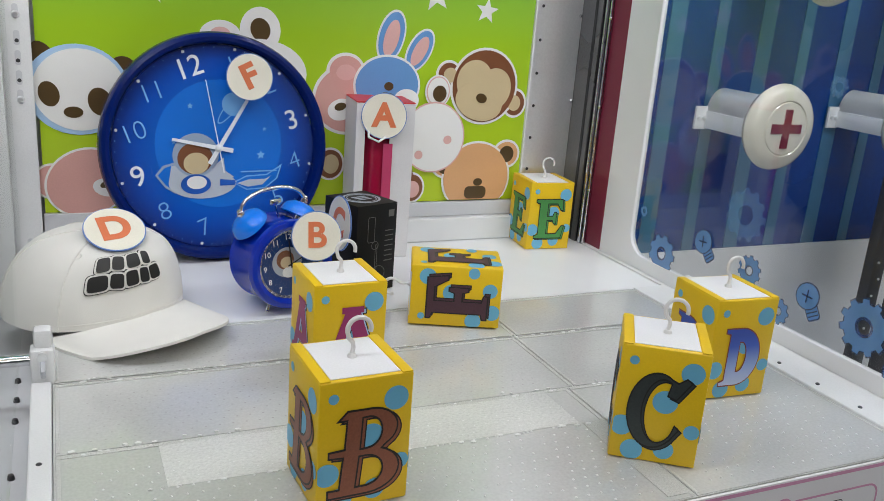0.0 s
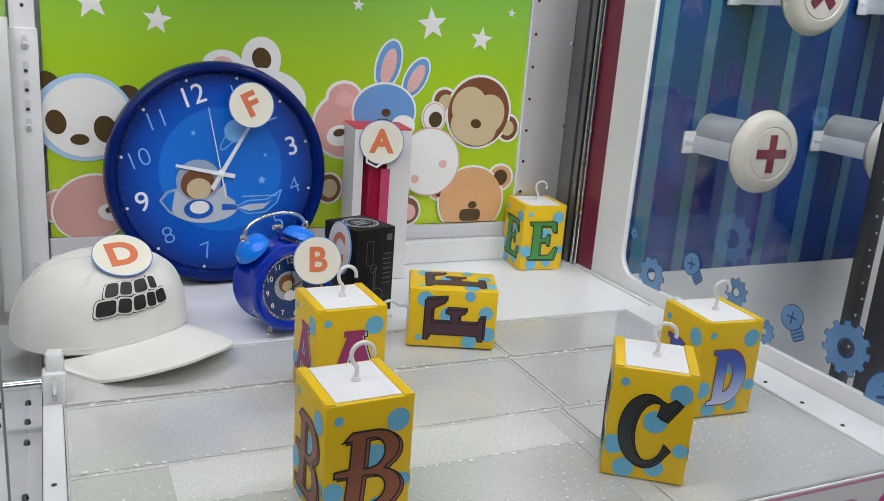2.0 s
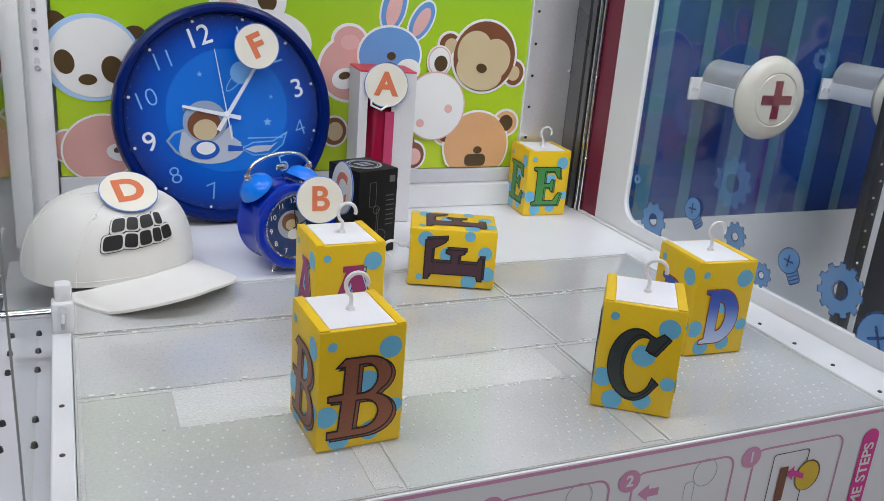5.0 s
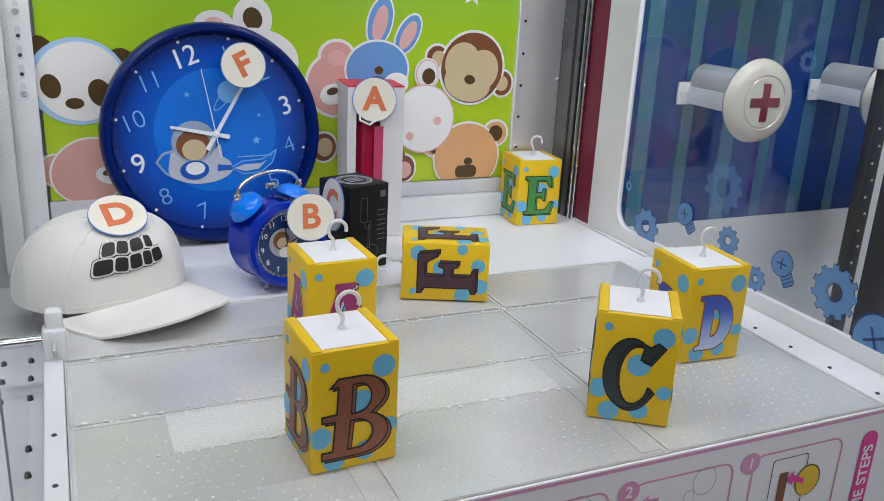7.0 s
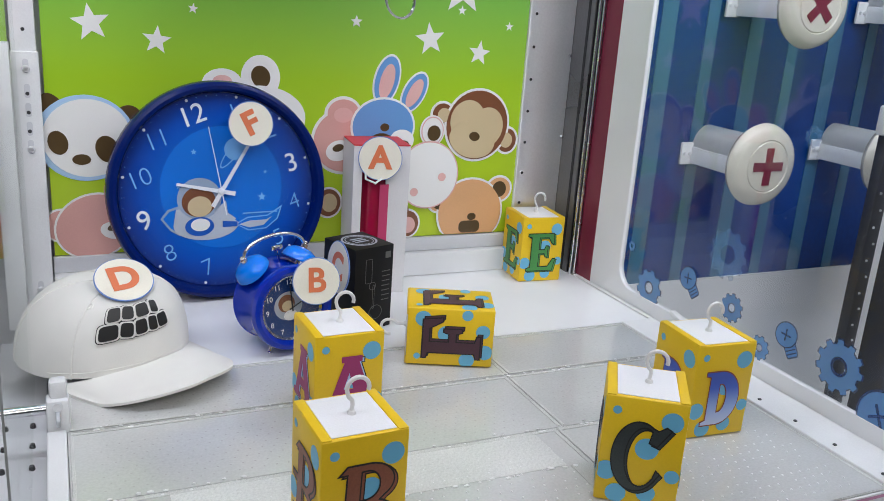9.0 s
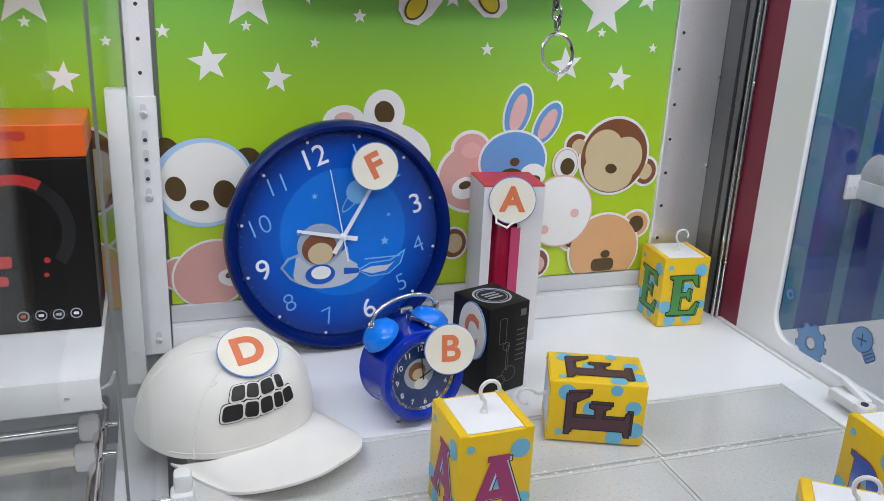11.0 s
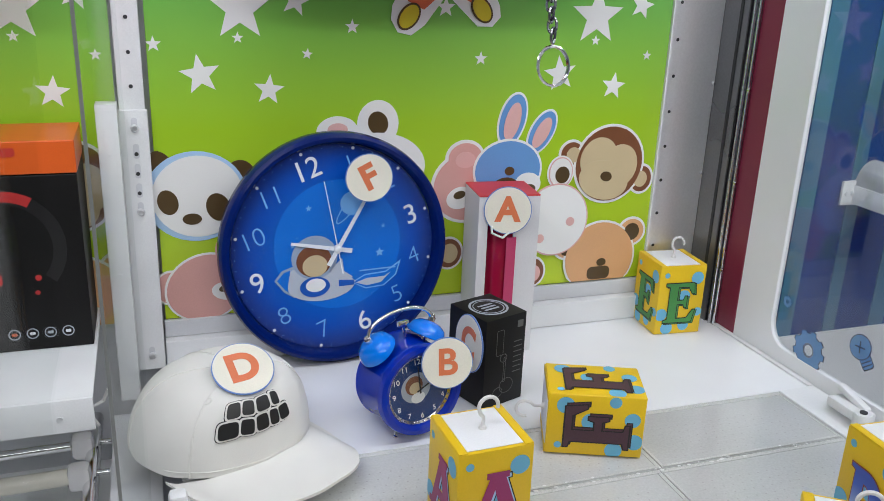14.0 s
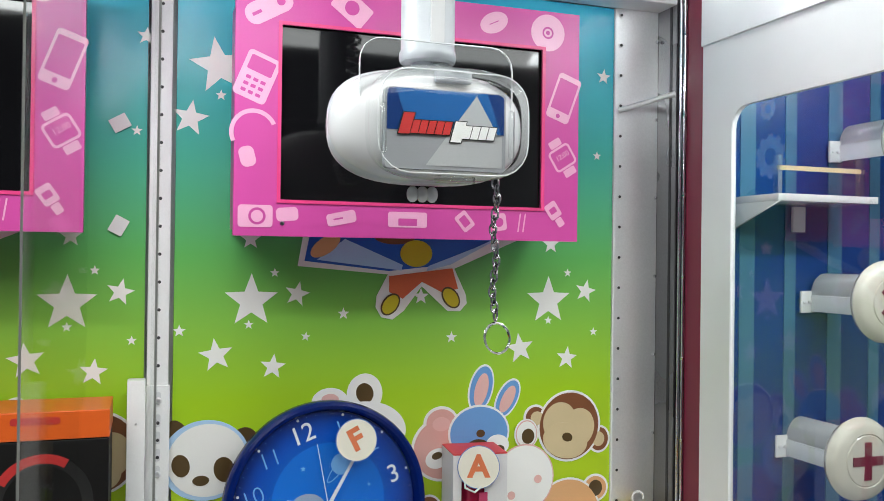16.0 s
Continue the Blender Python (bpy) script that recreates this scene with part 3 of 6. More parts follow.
# round cartoon shapes, plain: outline, body, ears, patches
BLOBS = [  # layer, material, ellipse
    (0, PRINT_WHITE, (-0.352, 0.268, 0.025, 0.019, 0)), (0, PRINT_WHITE, (-0.304, 0.277, 0.025, 0.028, 0)), (1, PRINT_OLIVE, (-0.304, 0.278, 0.012, 0.014, 20)), (1, PRINT_BLUSH, (-0.352, 0.271, 0.012, 0.008, 0)),
    (2, PRINT_WHITE, (-0.305, 0.225, 0.060, 0.042, 0)),
    (0, PRINT_OLIVE, (-0.464, 0.222, 0.017, 0.018, 0)), (0, PRINT_OLIVE, (-0.547, 0.235, 0.012, 0.020, 30)), (1, PRINT_PALEBLUE, (-0.513, 0.200, 0.056, 0.052, 0)), (2, PRINT_WHITE, (-0.511, 0.200, 0.050, 0.047, 0)),
    (3, PRINT_OLIVE, (-0.544, 0.195, 0.011, 0.0145, 15)), (3, PRINT_OLIVE, (-0.490, 0.187, 0.013, 0.0165, 15)), (3, PRINT_OLIVE, (-0.519, 0.1745, 0.0105, 0.0065, 0)),
    (1, PRINT_WHITE, (-0.546, 0.093, 0.0205, 0.0215, 0)), (2, PRINT_PINK, (-0.546, 0.093, 0.0180, 0.0190, 0)), (3, PRINT_BLUSH, (-0.544, 0.091, 0.0110, 0.0125, 0)), (3, PRINT_WHITE, (-0.508, 0.091, 0.0475, 0.0415, 25)), (4, PRINT_PINK, (-0.508, 0.091, 0.045, 0.039, 25)), (3, PRINT_PINK, (-0.476, 0.135, 0.020, 0.022, 0)), (5, PRINT_WHITE, (-0.486, 0.085, 0.016, 0.011, -10)), (6, PRINT_OLIVE, (-0.487, 0.089, 0.007, 0.004, 20)), 
    (0, PRINT_WHITE, (-0.190, 0.195, 0.047, 0.046, 0)), (0, PRINT_WHITE, (-0.193, 0.232, 0.026, 0.023, 0)), (1, PRINT_PINK, (-0.190, 0.195, 0.043, 0.042, 0)), (2, PRINT_PINK, (-0.193, 0.232, 0.022, 0.019, 0)), (3, PRINT_BLUSH, (-0.193, 0.230, 0.013, 0.010, 0)), (2, PRINT_WHITE, (-0.198, 0.182, 0.018, 0.014, 15)), (3, PRINT_OLIVE, (-0.199, 0.186, 0.008, 0.005, 15)), 
    (0, PRINT_WHITE, (-0.133, 0.278, 0.019, 0.035, -14)), (1, PRINT_BLUE, (-0.133, 0.278, 0.0165, 0.032, -14)), (2, PRINT_BLUSH, (-0.133, 0.276, 0.010, 0.024, -14)),
    (0, PRINT_WHITE, (-0.092, 0.262, 0.017, 0.031, -28)), (1, PRINT_BLUE, (-0.092, 0.262, 0.0145, 0.028, -28)), (2, PRINT_BLUSH, (-0.092, 0.261, 0.009, 0.021, -28)),
    (3, PRINT_WHITE, (-0.136, 0.215, 0.047, 0.040, 0)), (4, PRINT_BLUE, (-0.136, 0.215, 0.044, 0.037, 0)), (5, PRINT_OLIVE, (-0.138, 0.192, 0.019, 0.014, 0)), (5, PRINT_OLIVE, (-0.134, 0.214, 0.0065, 0.0055, 0)), 
    (0, PRINT_WHITE, (-0.047, 0.232, 0.019, 0.019, 0)), (1, PRINT_BROWN, (-0.047, 0.232, 0.0155, 0.0155, 0)), (2, PRINT_CREAM, (-0.045, 0.231, 0.010, 0.010, 0)), (0, PRINT_WHITE, (0.058, 0.195, 0.019, 0.021, 0)), (1, PRINT_BROWN, (0.058, 0.195, 0.0155, 0.0175, 0)), (2, PRINT_CREAM, (0.057, 0.195, 0.010, 0.011, 0)),
    (1, PRINT_WHITE, (0.008, 0.217, 0.052, 0.053, -15)), (2, PRINT_BROWN, (0.008, 0.217, 0.0485, 0.0495, -15)), (3, PRINT_CREAM, (-0.008, 0.224, 0.027, 0.029, -15)), (3, PRINT_CREAM, (0.023, 0.214, 0.026, 0.029, -15)), (4, PRINT_CREAM, (0.001, 0.196, 0.037, 0.026, -15)), (5, PRINT_OLIVE, (0.004, 0.201, 0.0085, 0.0065, -15)), 
    (3, PRINT_WHITE, (-0.062, 0.209, 0.019, 0.022, 0)), (4, PRINT_BLUSH, (-0.062, 0.209, 0.017, 0.020, 0)), (5, PRINT_WHITE, (-0.062, 0.209, 0.0155, 0.0185, 0)), (6, PRINT_OLIVE, (-0.060, 0.206, 0.010, 0.011, 0)), (5, PRINT_WHITE, (-0.108, 0.196, 0.018, 0.015, 0)), (6, PRINT_OLIVE, (-0.105, 0.190, 0.008, 0.006, 0)),
    (6, PRINT_BLUSH, (-0.065, 0.146, 0.047, 0.049, 0)), (7, PRINT_WHITE, (-0.065, 0.146, 0.045, 0.047, 0)), (8, PRINT_BLUSH, (-0.086, 0.122, 0.006, 0.006, 0)), (8, PRINT_BLUSH, (-0.044, 0.143, 0.006, 0.006, 0)),
    (2, PRINT_WHITE, (-0.043, 0.108, 0.022, 0.020, 0)), (3, PRINT_TAN, (-0.043, 0.108, 0.0185, 0.017, 0)), (2, PRINT_WHITE, (0.052, 0.122, 0.022, 0.021, 0)), (3, PRINT_TAN, (0.052, 0.122, 0.0185, 0.0175, 0)), (4, PRINT_OLIVE, (0.052, 0.122, 0.0115, 0.012, 0)),
    (4, PRINT_OLIVE, (-0.043, 0.104, 0.011, 0.010, 0)),
    (0, PRINT_WHITE, (-0.210, 0.110, 0.020, 0.022, 0)), (1, PRINT_BROWN, (-0.210, 0.110, 0.017, 0.019, 0)), (2, PRINT_CREAM, (-0.209, 0.110, 0.011, 0.013, 0)), (0, PRINT_WHITE, (-0.092, 0.075, 0.020, 0.022, 0)), (1, PRINT_BROWN, (-0.092, 0.075, 0.017, 0.019, 0)), (2, PRINT_BLUSH, (-0.091, 0.073, 0.011, 0.012, 0)), (0, PRINT_BROWN, (-0.120, 0.09, 0.03, 0.03, 0)),
]
for wall, dx in ((wall_back, 0.0), (wall_left_back, -0.652)):
    for n, (layer, material, e) in enumerate(BLOBS):
        if dx and e[0] < -0.3 and e[0] < 0:
            continue
        on_wall("print_patch", [ell(*e)], layer + 0.012 * (n % 12), material, wall, dx)
    on_wall("print_patch", [sorted([(x, max(z, 0.0565)) for x, z in ell(0.006, 0.088, 0.054, 0.053)], key=lambda q: math.atan2(q[1] - 0.07, q[0] - 0.006))], 4, PRINT_WHITE, wall, dx)
    on_wall("print_patch", [sorted([(x, max(z, 0.0565)) for x, z in ell(0.006, 0.088, 0.051, 0.050)], key=lambda q: math.atan2(q[1] - 0.07, q[0] - 0.006))], 5, PRINT_TAN, wall, dx)
    on_wall("print_patch", [rrect(0.034, 0.018, 0.007, 0.006, 0.067)], 6, PRINT_OLIVE, wall, dx)
    on_wall("print_patch", [ell(0.009, 0.082, 0.007, 0.0055)], 6, PRINT_OLIVE, wall, dx)

# cut-out sticker under the screen, in plain colour fields
STICKER = [
    (0, PRINT_WHITE, [[(-0.3982, 0.4512), (-0.3898, 0.5018), (-0.0688, 0.5088), (-0.0820, 0.4897), (-0.1763, 0.4489), (-0.1588, 0.4130), (-0.1569, 0.4001), (-0.1670, 0.3890), (-0.1857, 0.3892), (-0.2246, 0.4242), (-0.2504, 0.3898), (-0.2665, 0.3782), (-0.2826, 0.3816), (-0.2907, 0.3956), (-0.2894, 0.4110), (-0.2737, 0.4405)]]),
    (1, STICKBLUE, [[(-0.3893, 0.4581), (-0.3808, 0.5020), (-0.0822, 0.5085), (-0.1815, 0.4553), (-0.2722, 0.4452)]]),
    (2, PRINT_PALEBLUE, [[(-0.3726, 0.4598), (-0.3345, 0.4884), (-0.2528, 0.4539), (-0.2544, 0.4461)]]),
    (2, PRINT_PALEBLUE, [[(-0.2182, 0.4455), (-0.2150, 0.4526), (-0.1459, 0.4789), (-0.0911, 0.5026), (-0.1815, 0.4553)]]),
    (2, PRINT_ORANGE, [[(-0.2721, 0.4382), (-0.1797, 0.4497), (-0.1709, 0.4210), (-0.1928, 0.4147), (-0.2247, 0.4305), (-0.2522, 0.4070), (-0.2718, 0.4164)]]),
    (3, PRINT_OLIVE, [ell(-0.2700, 0.3993, 0.0171, 0.0116, 52)]),
    (3, PRINT_OLIVE, [ell(-0.1817, 0.4082, 0.0171, 0.0116, -52)]),
    (4, PRINT_YELLOW, [ell(-0.2700, 0.3993, 0.0147, 0.0093, 52)]),
    (4, PRINT_YELLOW, [ell(-0.1817, 0.4082, 0.0147, 0.0093, -52)]),
    (3, PRINT_YELLOW, [ell(-0.2334, 0.4698, 0.0233, 0.0186, 0)]),
    (3, PRINT_TAN, [ell(-0.3614, 0.4788, 0.0233, 0.0109, 35)]),
    (2, PRINT_BROWN, [ell(-0.2647, 0.4944, 0.0310, 0.0124, 0)]),
]
for layer, col, loops in STICKER:
    on_wall("sticker_patch", loops, layer + 2, col, wall_back)
    on_wall("sticker_patch", loops, layer + 2, col, wall_left_back, -0.652)
for x, z, r in ((-0.622, 0.628, 30), (-0.622, 0.50, 62)):
    part("paper_scrap", flat([rrect(0.022, 0.018, 0.001)], 0.0005, 0.003, 0, Matrix.Translation((x, 0, z)) @ FRONT @ pose(0, 0, 0, 0, 0, r)), CARTON, wall_left_back, "", False)

# left upright with holes, its slotted holder, and the square post
post = empty("upright", pose(-0.573, 0, 0), "white steel upright with a row of round holes", "upright")
part("upright_body", span(-0.0135, 0.0125, -0.012, 0.02, 0.0, 0.845, 0.001), WHITE, post)
for k in range(15):
    part("hole", lathe([(0, 0.0006), (0.0021, 0.0006), (0.0021, 0)], 12, None, Matrix.Translation((0.0, -0.0121, 0.325 + 0.035 * k)) @ FRONT), DARKMETAL, post)
holder = part("holder", span(-0.015, 0.0145, -0.016, -0.0125, 0.0, 0.301, 0.001), WHITE, post, "white slotted bracket", False)
for z, k in ((0.282, "bolt"), (0.254, "hole"), (0.2325, "hole"), (0.211, "hole"), (0.190, "bolt"), (0.018, "bolt")):
    if k == "hole":
        part("hole", lathe([(0, 0.0006), (0.0022, 0.0006), (0.0022, 0)], 12, None, Matrix.Translation((0.0005, -0.0161, z)) @ FRONT), DARKMETAL, holder)
    else:
        part("bolt", lathe([(0, 0.0045), (0.0028, 0.004), (0.0042, 0.001), (0.0042, 0)], 14, None, Matrix.Translation((0.0005, -0.0161, z)) @ FRONT), STEEL, holder)
    part("slot", flat([rrect(0.0062, 0.016, 0.003)], 0.0003, 0, 0, Matrix.Translation((0.0005, -0.0161, z + 0.003)) @ FRONT), SILL, holder, "", False)
bar = empty("square_post", pose(-0.598, -0.035, 0), "short white square steel post", "post")
part("post_body", span(-0.0105, 0.0105, -0.012, 0.012, -0.02, 0.312, 0.0012), WHITE, bar)
for z in (0.26, 0.13, 0.02):
    part("rivet", lathe([(0, 0.001), (0.0016, 0.0008), (0.0016, 0)], 10, None, Matrix.Translation((0, -0.0121, z)) @ FRONT), STEEL, bar)

# glass partitions between the cabinets, edges to the viewer
for x, y0 in ((-0.5815, -0.62), (-0.655, -0.60)):
    g = structure("glass_partition", span(x - 0.0013, x + 0.0013, y0, -0.06, -0.02, 0.845), GLASS, "clear glass partition between two cabinets")
    g.visible_shadow = False
    part("glass_edge", span(x - 0.0007, x + 0.0007, y0 - 0.0012, y0 - 0.0002, -0.02, 0.845), GLASSEDGE, g, "", False)

# ---- the next cabinet on the one side: shelf, carton, rollers ----
shelf = empty("display_shelf", pose(-0.80, -0.12, 0.085), "white folded metal display shelf in the next cabinet", "shelf")
part("shelf_top", span(-0.25, 0.178, -0.11, 0.10, -0.004, 0.0, 0.001), WHITE, shelf)
part("shelf_front", span(-0.25, 0.178, -0.114, -0.110, -0.032, 0.0, 0.001), WHITE, shelf)
for x in (0.15, 0.09):
    part("screw", lathe([(0, 0.002), (0.003, 0.0015), (0.003, 0)], 12, None, Matrix.Translation((x, -0.1141, -0.018)) @ FRONT), STEEL, shelf)
carton = empty("headset_carton", pose(-0.72, -0.09, 0.085), "black and orange retail carton with a red headset picture", "box")
part("carton_body", span(-0.14, 0.095, -0.03, 0.06, 0.0005, 0.175, 0.001), BLACKBOX, carton, "", False)
part("carton_lid", span(-0.14, 0.0955, -0.0305, 0.0605, 0.176, 0.207, 0.001), ORANGEBOX, carton, "glossy orange top band", False)
part("handle_slot", flat([rrect(0.05, 0.008, 0.003)], 0.0003, 0, 0, Matrix.Translation((0.02, -0.0308, 0.197)) @ FRONT), PRINT_RED, carton, "", False)
part("headband_print", flat([arc(0.028, 0.105, 0.052, 0.055, -40, 180, 18) + arc(0.028, 0.105, 0.040, 0.043, 180, -40, 18)], 0.0003, 0, 0, Matrix.Translation((0, -0.0303, 0)) @ FRONT), INK, carton, "", False)
part("headband_print", flat([arc(0.028, 0.105, 0.053, 0.056, 60, 150, 14) + arc(0.028, 0.105, 0.043, 0.046, 150, 60, 14)], 0.0003, 0.0004, 0, Matrix.Translation((0, -0.0303, 0)) @ FRONT), PRINT_RED, carton, "", False)
for x, z, w, h in ((0.012, 0.075, 0.018, 0.012), (0.008, 0.056, 0.016, 0.010), (0.052, 0.075, 0.006, 0.006), (0.05, 0.06, 0.005, 0.005)):
    part("accent_print", flat([rrect(w, h, 0.003, x, z)], 0.0003, 0, 0, Matrix.Translation((0, -0.0303, 0)) @ FRONT), PRINT_RED, carton, "", False)
for k in range(4):
    part("icon_print", flat([ell(0.025 + 0.016 * k, 0.018, 0.0055, 0.0055), ell(0.025 + 0.016 * k, 0.018, 0.0045, 0.0045)], 0.0003, 0, 0, Matrix.Translation((0, -0.0303, 0)) @ FRONT), GREY, carton, "", False)
    part("icon_print", flat([rrect(0.005, 0.003, 0.0012, 0.025 + 0.016 * k, 0.018)], 0.0003, 0, 0, Matrix.Translation((0, -0.0303, 0)) @ FRONT), (PRINT_ORANGE, NUM, GREY, NUM)[k], carton, "", False)
structure("floor_neighbour", span(-1.25, -0.589, -0.66, 0.0, -0.14, -0.12), SHELF)
rollers = empty("roller_rack", pose(-0.64, -0.15, -0.03), "chrome rods with white plastic collars", "rack")
part("rail_rod", tube([(0.004, 0.10, -0.005), (0.004, -0.30, -0.005)], 0.0075, 14), CHROME, rollers)
for y, r, m_ in ((0.03, 0.005, CHROME), (-0.028, 0.0085, KNOB)):
    part("roller", tube([(-0.30, y - 0.008, 0.004), (-0.014, y, 0.004)], r, 14), m_, rollers)
    part("collar", box((0.022, 0.02, 0.026), (-0.006, y, 0.003), 0.006), SHELLWHITE, rollers, "white plastic collar")
    part("collar_pin", lathe([(0, 0.012), (0.003, 0.012), (0.003, 0)], 10, None, Matrix.Translation((0.010, y, 0.004)) @ pose(0, 0, 0, 0, 90, 0)), CHROME, rollers)
part("cable_tie", tube([(0.01, 0.05, 0.012), (0.0, 0.055, 0.03), (0.016, 0.06, 0.036), (0.022, 0.058, 0.05)], 0.002, 6), HOOK, rollers)
side = structure("side_plate", span(-0.618, -0.570, -0.66, -0.05, -0.055, -0.035), SILL, "grey side plate with bolts")
for x in (-0.606, -0.582):
    for y in (-0.27, -0.31, -0.35, -0.44, -0.48, -0.56):
        part("bolt", lathe([(0, 0.0042), (0.0021, 0.004), (0.0028, 0.001), (0.0028, 0)], 10, None, Matrix.Translation((x, y, -0.035))), SLIT, side)

# clamps at both ends of the field
def clamp(m):
    c = empty("hinge_clamp", m, "white metal hinge clamp on the field's rim", "clamp", "hinge clamps")
    part("clamp_body", box((0.019, 0.020, 0.040), (0, 0, 0.023), 0.003), WHITE, c)
    part("clamp_head", box((0.015, 0.016, 0.018), (0.001, 0.003, 0.050), 0.004), WHITE, c)
    part("clamp_lever", box((0.004, 0.022, 0.010), (0.0, -0.010, 0.030), 0.0015, None, pose(0, 0, 0, 30, 0, 0)), SHELLGREY, c)
    part("clamp_bolt", lathe([(0, 0.003), (0.004, 0.0025), (0.004, 0)], 12, None, Matrix.Translation((0, -0.0102, 0.038)) @ FRONT), STEEL, c)
    return c


clamp_l = clamp(pose(-0.558, -0.343, -0.013))
part("clamp_shaft", tube([(-0.05, 0.004, 0.03), (-0.008, 0.004, 0.03)], 0.005, 12), CHROME, clamp_l)
latch = empty("latch", pose(0.143, -0.335, 0.002), "white metal latch on the field's side rim", "latch")
part("latch_body", box((0.022, 0.05, 0.012), (0, 0.004, 0.013), 0.003), WHITE, latch)
part("latch_arm", box((0.010, 0.045, 0.008), (0.006, 0.008, 0.023), 0.003, None, pose(0, 0, 0, 14, 0, 0)), WHITE, latch)
part("latch_knob", lathe([(0, 0.020), (0.009, 0.020), (0.010, 0.017), (0.010, 0)], 20, None, Matrix.Translation((-0.004, -0.017, 0))), WHITE, latch)
part("latch_pin", lathe([(0, 0.0215), (0.004, 0.0215), (0.004, 0.019)], 16, None, Matrix.Translation((-0.004, -0.017, 0))), DARKMETAL, latch)

# ---- screens in pink surrounds ----
def screen_board(dx):
    s = empty("screen_board", pose(-0.2725 + dx, -0.13, 0.638), "black screen in a bright pink surround with pale gadget prints", "screen", "screens")
    part("surround", flat([rrect(0.444, 0.30, 0.001), rrect(0.345, 0.214, 0.001, 0, -0.004)], 0.012, -0.012, 0, FRONT), PINKFRAME, s, "", False)
    part("surround_side", box((0.43, 0.11, 0.28), (0, 0.067, 0)), PINKFRAME, s, "", False)
    part("bezel", flat([rrect(0.345, 0.214, 0.001, 0, -0.004), rrect(0.337, 0.206, 0.001, 0, -0.004)], 0.004, -0.002, 0, FRONT), PINKLINE, s, "", False)
    part("display", flat([rrect(0.338, 0.207, 0.001, 0, -0.004)], 0.003, -0.008, 0, FRONT), SCREEN, s, "black glossy display", False)

    def icon(x, z, r, loops):
        part("gadget_print", flat(loops, 0.0003, 0.0003, 0, Matrix.Translation((x, 0, z)) @ FRONT @ pose(0, 0, 0, 0, 0, r)), PALEPINK, s, "", False)
    icon(-0.197, 0.035, -22, [rrect(0.040, 0.056, 0.005), rrect(0.030, 0.018, 0.002, 0, 0.014)])
    for i in range(3):
        for j in range(3):
            part("gadget_key", flat([rrect(0.006, 0.004, 0.001, -0.009 + 0.009 * i, -0.020 + 0.008 * j)], 0.0003, 0.0007, 0, Matrix.Translation((-0.197, 0, 0.035)) @ FRONT @ pose(0, 0, 0, 0, 0, -22)), PINKFRAME, s, "", False)
    icon(0.200, 0.038, -20, [rrect(0.034, 0.062, 0.005), rrect(0.028, 0.042, 0.001, 0, 0.003), ell(0, -0.025, 0.003, 0.003)])
    icon(0.199, -0.040, 32, [rrect(0.034, 0.030, 0.006), rrect(0.028, 0.024, 0.003)])
    icon(0.199, -0.040, 32, [rrect(0.018, 0.010, 0.002, 0, 0.021)])
    icon(0.199, -0.040, 32, [rrect(0.018, 0.010, 0.002, 0, -0.021)])
    part("gadget_digits", words("12:00", 0.0095, 0.0003, 0.0003, 0, Matrix.Translation((0.199, 0, -0.038)) @ FRONT @ pose(0, 0, 0, 0, 0, 32)), PALEPINK, s, "", False)
    icon(0.186, -0.110, 35, [rrect(0.018, 0.022, 0.003), rrect(0.010, 0.008, 0.001)])
    icon(0.186, -0.110, 35, [rrect(0.010, 0.012, 0.002, 0, -0.018)])
    icon(-0.197, -0.127, 0, [rrect(0.040, 0.026, 0.004), ell(0.002, 0, 0.010, 0.010)])
    icon(-0.197, -0.127, 0, [ell(0.002, 0, 0.007, 0.007)])
    icon(-0.160, -0.124, 5, [rrect(0.026, 0.016, 0.005)])
    icon(-0.095, -0.127, 12, [rrect(0.036, 0.015, 0.004), rrect(0.012, 0.002, 0.0005, -0.004, 0)])
    icon(-0.012, -0.127, 0, [rrect(0.050, 0.019, 0.003), rrect(0.024, 0.009, 0.001, 0, -0.003)])
    icon(0.063, -0.127, 40, [rrect(0.018, 0.024, 0.003), rrect(0.010, 0.014, 0.001)])
    icon(0.110, -0.127, 8, [rrect(0.020, 0.022, 0.004), ell(0, 0, 0.006, 0.006)])
    for k in range(2):
        icon(0.138 + 0.007 * k, -0.127, -8, [rrect(0.0018, 0.024, 0.0006)])
    icon(-0.200, -0.030, 15, [arc(0, 0, 0.028, 0.028, 10, 190, 16) + arc(0, 0, 0.023, 0.023, 190, 10, 16)])
    icon(-0.207, -0.058, 15, [rrect(0.018, 0.024, 0.007)])
    icon(-0.184, 0.118, 30, [rrect(0.060, 0.026, 0.012), ell(0.016, 0, 0.005, 0.005), rrect(0.012, 0.004, 0.001, -0.016, 0)])
    icon(-0.085, 0.127, -38, [rrect(0.046, 0.030, 0.003), ell(0, 0, 0.009, 0.009)])
    icon(0.0, 0.132, 0, [rrect(0.045, 0.026, 0.003), rrect(0.036, 0.018, 0.001)])
    icon(0.100, 0.128, 25, [ell(0, 0, 0.020, 0.013), rrect(0.014, 0.0012, 0.0004, 0, 0)])
    icon(0.176, 0.122, 0, [ell(0, 0, 0.024, 0.024), ell(0, 0, 0.008, 0.008)])
    icon(0.176, 0.122, 0, [ell(0, 0, 0.0055, 0.0055), ell(0, 0, 0.003, 0.003)])
    part("screw", lathe([(0, 0.002), (0.0025, 0.0015), (0.003, 0)], 12, None, Matrix.Translation((-0.166, -0.0005, -0.135)) @ FRONT), CHROME, s)
    return s


screen_board(0.0)
screen_board(-0.604)

